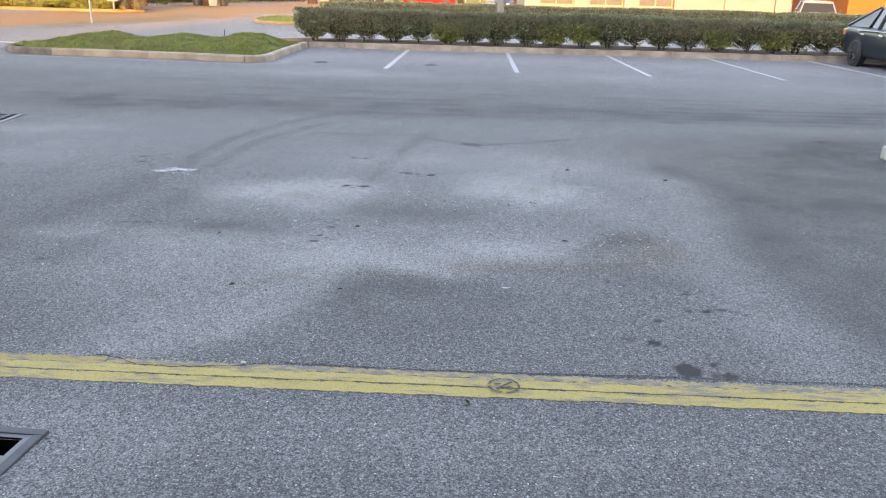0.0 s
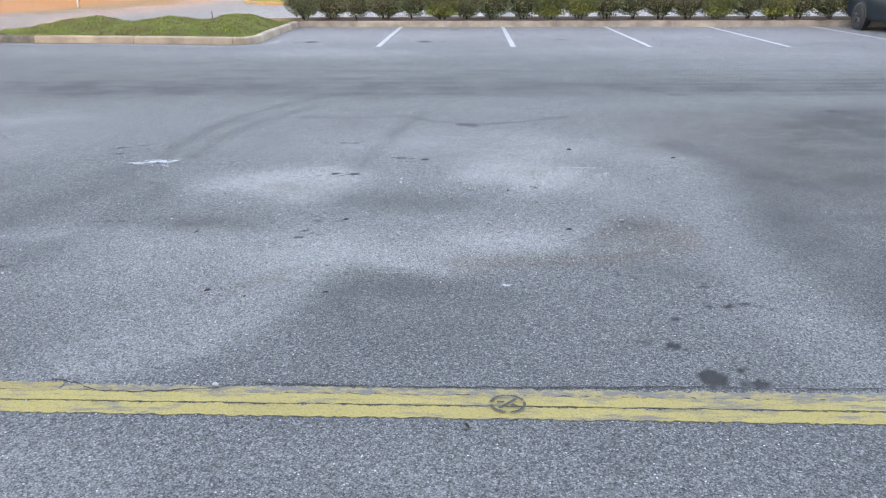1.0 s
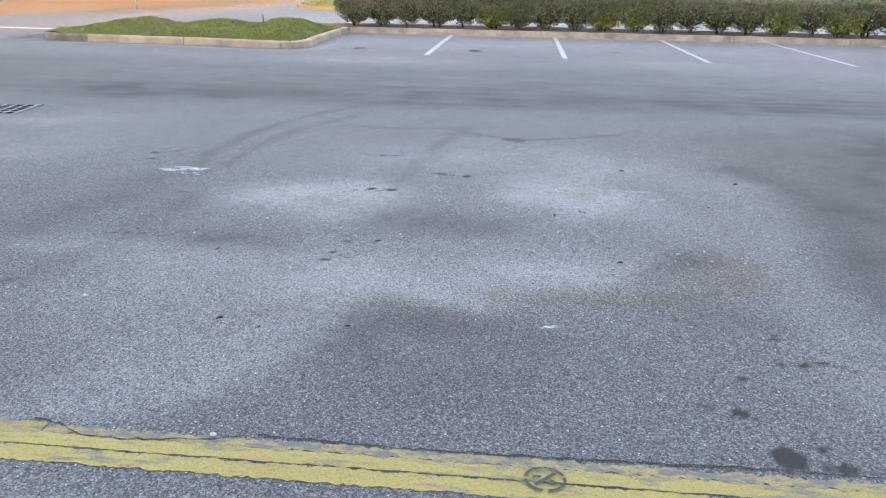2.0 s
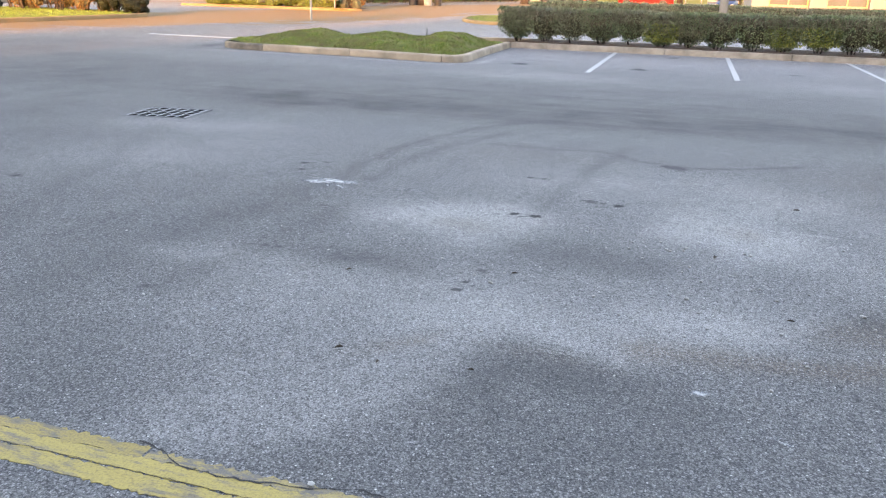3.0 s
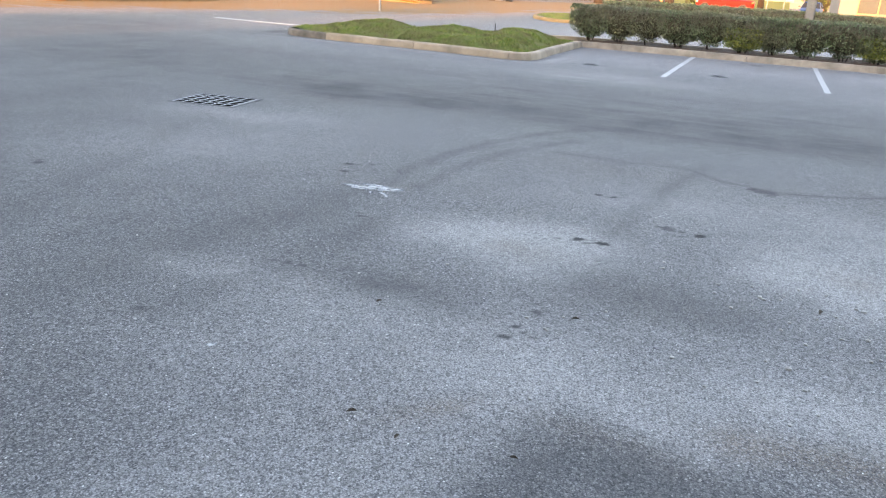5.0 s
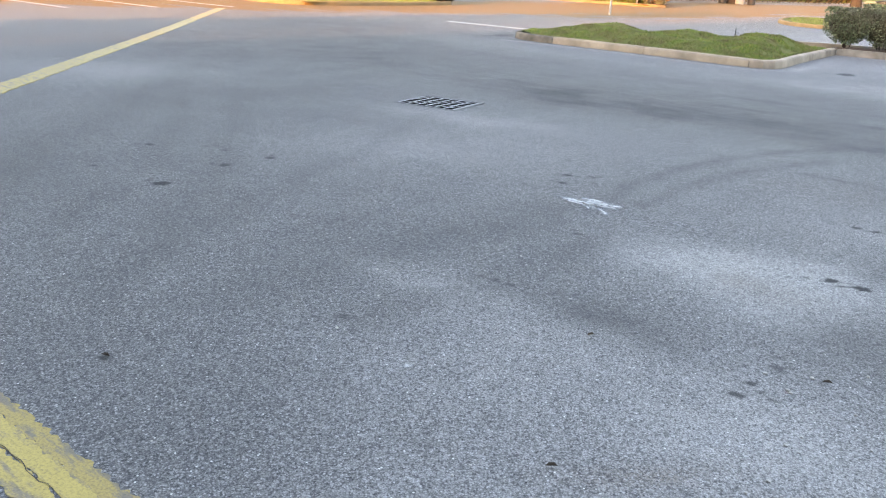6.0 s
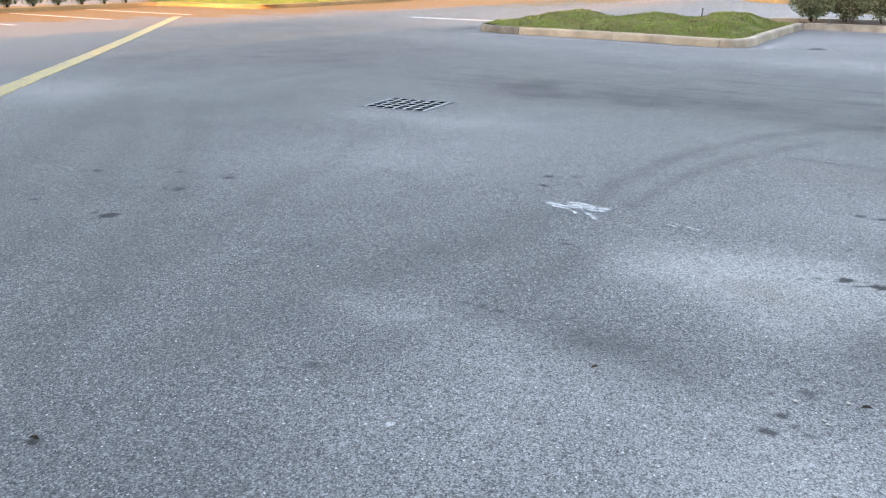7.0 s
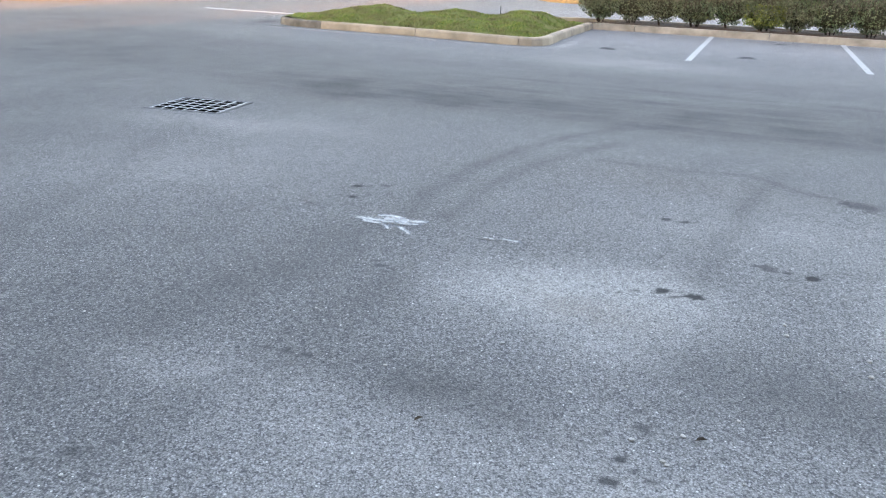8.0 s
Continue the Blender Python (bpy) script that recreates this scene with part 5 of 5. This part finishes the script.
def mound(x, y, rx, ry, h, seed, leaf, name, label, category, group, count=900, size=0.10, slim=0.3):
    """A shrub of stems and uneven leaf clumps."""
    rng = random.Random(seed)
    t = thing(name, (x, y, 0), label, category, group)
    bm = bmesh.new()
    for _ in range(6):
        a = rng.uniform(0, 6.3)
        tube(bm, (0.1 * math.cos(a), 0.1 * math.sin(a), 0), (rx * 0.6 * math.cos(a), ry * 0.6 * math.sin(a), h * 0.7), 0.03, 0.012, 5, False)
    part("trunk", bm, BARK, t)
    lumps = [(rng.uniform(-0.65, 0.65) * rx, rng.uniform(-0.65, 0.65) * ry, rng.uniform(0.2, 0.85) * h, rng.uniform(0.25, 0.5)) for _ in range(12)]

    # opaque lumps under the leaf clumps, their dark colour is inner shade
    bm = bmesh.new()
    for lx, ly, lz, lr in lumps:
        made = bmesh.ops.create_icosphere(bm, subdivisions=2, radius=1.0)["verts"]
        for v in made:
            n = 1 + 0.25 * noise.noise(v.co * 2 + Vector((lx * 9, ly * 9, lz)))
            v.co = Vector((lx + v.co.x * lr * rx * 0.8 * n, ly + v.co.y * lr * ry * 0.8 * n, max(0.03, lz + v.co.z * lr * h * 0.5 * n)))
    part("shaded_core", bm, SHADE_MASS if leaf is LEAF_SHADED else TWIG_SHADED, t, "solid lumps coloured as shaded inner branches")

    def place(r):
        c = r.choice(lumps)
        d = Vector((r.gauss(0, 1), r.gauss(0, 1), r.gauss(0, 1))).normalized() * r.uniform(0.6, 1.0) * c[3]
        return (c[0] + d.x * rx, c[1] + d.y * ry, max(0.05, c[2] + d.z * h * 0.6))
    part("foliage", leaf_cloud(count, place, size, seed, slim), leaf, t)


rng = random.Random(9)
for k, (x, y) in enumerate([(-29.2, 29.6), (-28.2, 29.2), (-27.2, 29.8), (-26.2, 29.2), (-25.2, 29.6), (-24.5, 30.2)]):
    mound(x, y, 0.92, 0.75, 2.6 + 0.3 * (k % 3), 400 + k, LEAF_RUSSET, "tall_shrub", "tall russet-orange shrub lit by low sun", "shrub", "russet shrubs in the bed", 11000, 0.085)
for k, (x, y) in enumerate([(-23.6, 29.6), (-23.0, 30.4), (-22.4, 29.4)]):
    mound(x, y, 0.7, 0.7, 1.5 - 0.4 * k, 420 + k, LEAF_SHADED, "dark_shrub", "dark green rounded shrub at the bed's corner, shade in its leaf colour", "shrub", "dark shrubs in the bed", 4500, 0.075)
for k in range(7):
    mound(-31.0 - 0.75 * k, 29.0 - 0.6 * k, 0.95, 0.8, 3.0 + 0.25 * (k % 2), 440 + k, LEAF_SHADED, "dark_shrub", "tall dark green shrub behind the lit lawn, leaves coloured as shaded", "shrub", "dark shrubs behind the lawn", 9000, 0.10)
for k in range(12):
    mound(-29.5 + 0.78 * k, 46.4 + 0.4 * math.sin(k), 0.95, 0.7, 0.80 + 0.25 * (k % 3 == 1), 460 + k, LEAF_LIME, "lime_shrub", "yellow-green shrub in the roadside planting bed", "shrub", "lime shrubs in the roadside bed", 4200, 0.20, 0.09)
mound(-19.6, 45.9, 0.7, 0.6, 1.4, 480, LEAF, "dark_shrub", "dark green shrub beside the utility box", "shrub", "", 700, 0.10)
for k, (x, h) in enumerate([(-27.6, 2.2), (-26.2, 2.8), (-24.9, 3.0), (-23.6, 2.4), (-22.2, 2.9), (-21.0, 2.2)]):
    mound(x, 49.2 + 0.3 * (k % 2), 0.85, 0.7, h, 520 + k, LEAF_RUSSET, "tall_shrub", "tall russet shrub behind the yellow-green planting", "shrub", "russet shrubs behind the planting", 6000, 0.10)
for k, x in enumerate((-28.5, -26.6, -24.2, -22.0)):
    tree(x, 49.5, 6.5, 0.2, 2.4, 500 + k, LEAF_RUSSET, "slim tree with sunlit orange trunk in the planting bed", 2.4, 500)
for k, (x, y) in enumerate([(-9.5, 101), (-5.0, 99), (4.6, 104), (-14, 112)]):
    mound(x, y, 2.3, 1.8, 4.6, 580 + k, LEAF_LIME, 'low_tree', 'broad yellow-green tree beyond the parked cars', 'tree', 'low yellow-green trees', 2600, 0.24)
ROAD_SHRUB = shrub(911, 1500, 0.09, LEAF_RUSSET, "clipped sunlit russet hedge shrub beside the far road", "russet hedge shrubs")
ROAD_SHRUB.matrix_basis = pose(-24.3, 56.1, 0.1, 0, 0, 90)
for k in range(36):
    u = k / 35
    copy_thing(ROAD_SHRUB, pose(-24.2 + 4.6 * u * u, 57 + 36 * u, 0.1, 0, 0, 90 + rng.choice((0, 180))))
for k in range(16):
    copy_thing(FAR_SHRUB, pose(-28.2, 6.0 + 0.9 * k, 0.12, 0, 0, 90))

LAWN_LEFT = [(-21.7, 20.6), (-21.5, 27.5), (-22.3, 29.4), (-24, 31), (-30, 31), (-34, 24), (-28, 20.4)]
lawn_z = lambda x, y: 0.13
tagged(part("lawn", patch_mesh(LAWN_LEFT, 0.4, lawn_z), TURF), "sunlit turf of the roadside bed", "lawn", kind="structure")
tagged(part("grass", blades(LAWN_LEFT, 22000, lawn_z, 31, 0.045, 0.03), LAWN_BLADE), "sunlit green grass of the roadside bed", "grass", kind="stuff")
kerb([(-24, 31.2, 0), (-22.0, 29.9, 0), (-21.4, 28.4, 0), (-21.4, 25, 0), (-21.5, 21.2, 0), (-22.6, 20.2, 0), (-26.4, 20.6, 0), (-27.2, 19.5, 0), (-27.3, 14, 0), (-27.3, 4, 0)][::-1], "sunlit concrete kerb of the roadside bed, sun tint in its colour", 14, 4.0, 1.0, SUN_TINT_CONCRETE)
BED2 = [(-31, 44.9), (-19.4, 44.7), (-19.0, 47.5), (-22, 51), (-31, 51)]
tagged(part("planting_bed", patch_mesh(BED2, 0.5, lambda x, y: 0.12), SOIL), "dark soil of the roadside planting bed", "soil", kind="structure")
kerb([(-31, 44.8, 0), (-25, 44.7, 0), (-19.4, 44.6, 0), (-18.9, 46, 0)][::1], "sunlit concrete kerb of the planting bed, tan from painted sun tint", 15, 4.0, 1.0, SUN_TINT_CONCRETE)


# ---- far buildings and berm ----
BERM = surface("berm_grass", (0.10, 0.11, 0.025), (0.135, 0.13, 0.034), 0.4, 0.95, fine=6)
rows = [[(x, y, z + 0.35 * noise.noise((x * 0.05, y * 0.05, 2))) for x in range(-110, 3, 4)] for y, z in ((128, -0.3), (136, 0.6), (146, 1.5), (156, 2.2), (175, 2.4))]
tagged(part("berm", mesh_of("berm", *strip(rows), True), BERM), "sunlit grassy berm beyond the far trees", "berm", kind="structure")
PINK_WALL = surface("pink_base_wall", (0.36, 0.23, 0.185), (0.31, 0.20, 0.165), 0.8, 0.9, fine=12)
FRAME = plain("window_frame_bronze", (0.35, 0.24, 0.12), 0.5, 0.3)
PANE = plain("shop_window_glass", (0.10, 0.11, 0.11), 0.06)
ORANGE_WALL = surface("orange_wall", (0.30, 0.105, 0.03), (0.26, 0.09, 0.028), 0.6, 0.9)
RED_PANEL = plain("red_panel", (0.32, 0.012, 0.012), 0.6, 0.0, 0.0, 0.2)
WHITE_PANEL = plain("white_panel", (0.21, 0.20, 0.18), 0.6)


def shopfront(at, bays, pitch, label):
    """A stuccoed shop row: piers, a base wall, two tiers of glazing and a parapet."""
    t = thing("shop_building", at, label, "building")
    wide = bays * pitch
    part("wall", boxed((0, 0.9, -0.2), (wide + 1.3, 12, 5.2)), STUCCO, t)
    part("parapet", boxed((-0.15, -0.2, 5.0), (wide + 1.45, 12.1, 6.0), 0.05), STUCCO, t)
    part("lintel", boxed((0, 0.1, 3.9), (wide + 1.3, 0.9, 5.0), 0.03), STUCCO, t)
    for k in range(bays + 1):
        x = k * pitch
        part("pier", boxed((x, -0.1, -0.2), (x + 1.3, 0.9, 5.0), 0.04), STUCCO, t)
        if k == bays:
            break
        if k > 2:
            part("infill_wall", boxed((x + 1.3, 0.12, 0.55), (x + pitch, 0.9, 3.9), 0.02), STUCCO, t)
            part("base_wall", boxed((x + 1.3, 0.08, -0.2), (x + pitch, 0.9, 0.54), 0.02), PINK_WALL, t)
            continue
        part("base_wall", boxed((x + 1.3, 0.25, -0.2), (x + pitch, 0.9, 0.8), 0.02), PINK_WALL, t)
        wnd = part("window", boxed((x + 1.3, 0.5, 0.8), (x + pitch, 0.86, 0.86), 0.01), FRAME, t)
        for lo, hi in (((x + 1.3, 0.5, 2.4), (x + pitch, 0.8, 2.52)), ((x + 1.3, 0.5, 3.82), (x + pitch, 0.8, 3.9)), ((x + 1.3, 0.5, 0.86), (x + 1.4, 0.8, 3.82)), ((x + pitch - 0.1, 0.5, 0.86), (x + pitch, 0.8, 3.82)),
                       ((x + 0.62 + pitch / 2, 0.5, 0.86), (x + 0.7 + pitch / 2, 0.8, 3.82))):
            part("frame_bar", boxed(lo, hi, 0.01), FRAME, wnd)
        for lo, hi in (((x + 1.4, 0.65, 0.87), (x + 0.61 + pitch / 2, 0.67, 2.39)), ((x + 0.71 + pitch / 2, 0.65, 0.87), (x + pitch - 0.11, 0.67, 2.39)),
                       ((x + 1.4, 0.65, 2.53), (x + 0.61 + pitch / 2, 0.67, 3.81)), ((x + 0.71 + pitch / 2, 0.65, 2.53), (x + pitch - 0.11, 0.67, 3.81))):
            part("pane", boxed(lo, hi), PANE, wnd)
    return t


shopfront((4.75, 70, 0), 5, 4.3, "cream stucco shop row with piers in low orange sun")
t = thing("orange_building", (31.5, 68, 0), "orange rendered building lit by low sun", "building")
part("wall", boxed((0, 0, -0.2), (22, 12, 5.0), 0.04), ORANGE_WALL, t)
part("parapet", boxed((-0.15, -0.15, 4.9), (22.1, 12.1, 5.5), 0.04), STUCCO, t)
part("door", boxed((3, -0.05, 0.0), (4.2, 0.05, 2.1), 0.02), FRAME, t)
t = thing("cream_hall", (-105, 182, 0), "long low cream hall beyond the berm", "building")
part("wall", boxed((0, 0, -0.2), (120, 20, 7.0)), STUCCO, t)
part("roof", boxed((-0.5, -0.6, 7.0), (120.5, 20.5, 7.6), 0.1), plain("pale_roof", (0.35, 0.32, 0.27), 0.8), t)
for k in range(14):
    wnd = part("window", boxed((4 + 8.4 * k, -0.06, 3.2), (8 + 8.4 * k, 0.04, 5.2), 0.02), FRAME, t)
    part("pane", boxed((4.15 + 8.4 * k, -0.09, 3.35), (7.85 + 8.4 * k, -0.07, 5.05)), PANE, wnd)
t = thing("red_shop", (-70, 92, -0.3), "low red and white panelled shop", "building")
part("wall", boxed((0, 0.3, 0), (22, 12, 4.5)), WHITE_PANEL, t)
for k in range(8):
    part("panel", boxed((0.1 + 1.75 * k, 0.1, 0.0), (1.75 * (k + 1), 0.3, 0.95), 0.02), WHITE_PANEL if k < 4 else RED_PANEL, t)
    part("panel", boxed((0.1 + 1.75 * k, 0.1, 1.0), (1.75 * (k + 1), 0.3, 2.2), 0.02), RED_PANEL if k < 4 else WHITE_PANEL, t)
    part("post", boxed((1.72 * k, -0.05, 0), (1.72 * k + 0.18, 0.1, 2.4), 0.02), ORANGE_WALL, t)
part("fascia", boxed((-0.2, -0.4, 2.4), (22, 0.3, 3.2), 0.03), RED_PANEL, t)
t = thing("sign_board", (-1.0, 95, 0), "tall roadside sign of white and red panels on posts", "sign")
for x in (0.2, 1.9, 3.8):
    part("post", boxed((x, 0, 0), (x + 0.14, 0.14, 5.2), 0.01), STEEL, t)
for k in range(4):
    part("panel", boxed((0.0, -0.1, 1.3 + 0.8 * k), (1.9, -0.02, 1.9 + 0.8 * k), 0.01), WHITE_PANEL, t)
    part("panel", boxed((2.05, -0.1, 1.3 + 0.8 * k), (2.9, -0.02, 1.9 + 0.8 * k), 0.01), RED_PANEL if k % 2 else GREY_BOX, t)
for k in range(7):
    part("slat", boxed((2.95, -0.1, 1.2 + 0.46 * k), (4.0, -0.02, 1.42 + 0.46 * k), 0.01), RED_PANEL if k % 2 else WHITE_PANEL, t)
# added out of view: its crown dapples the sun through the gap
tree(-14.6, -12, 13, 0.3, 4.2, 560, LEAF_TREE, "unseen tree added to dim the sun strip beside the shading building", 4.0, 2600)
# woods that close the horizon
WOODS = leafy("far_woods", [(0.06, 0.07, 0.03), (0.10, 0.10, 0.04), (0.14, 0.12, 0.05)])


def far_place(r):
    a = r.uniform(0, 2 * math.pi)
    d = r.uniform(260, 300)
    return (d * math.cos(a), d * math.sin(a), 0.5 + 11 * r.random() * (0.6 + 0.4 * math.sin(a * 23) * math.sin(a * 7.3)))


tagged(part("far_woods", leaf_cloud(16000, far_place, 3.2, 61), WOODS), "belt of far woods round the car park", "woods", kind="stuff")
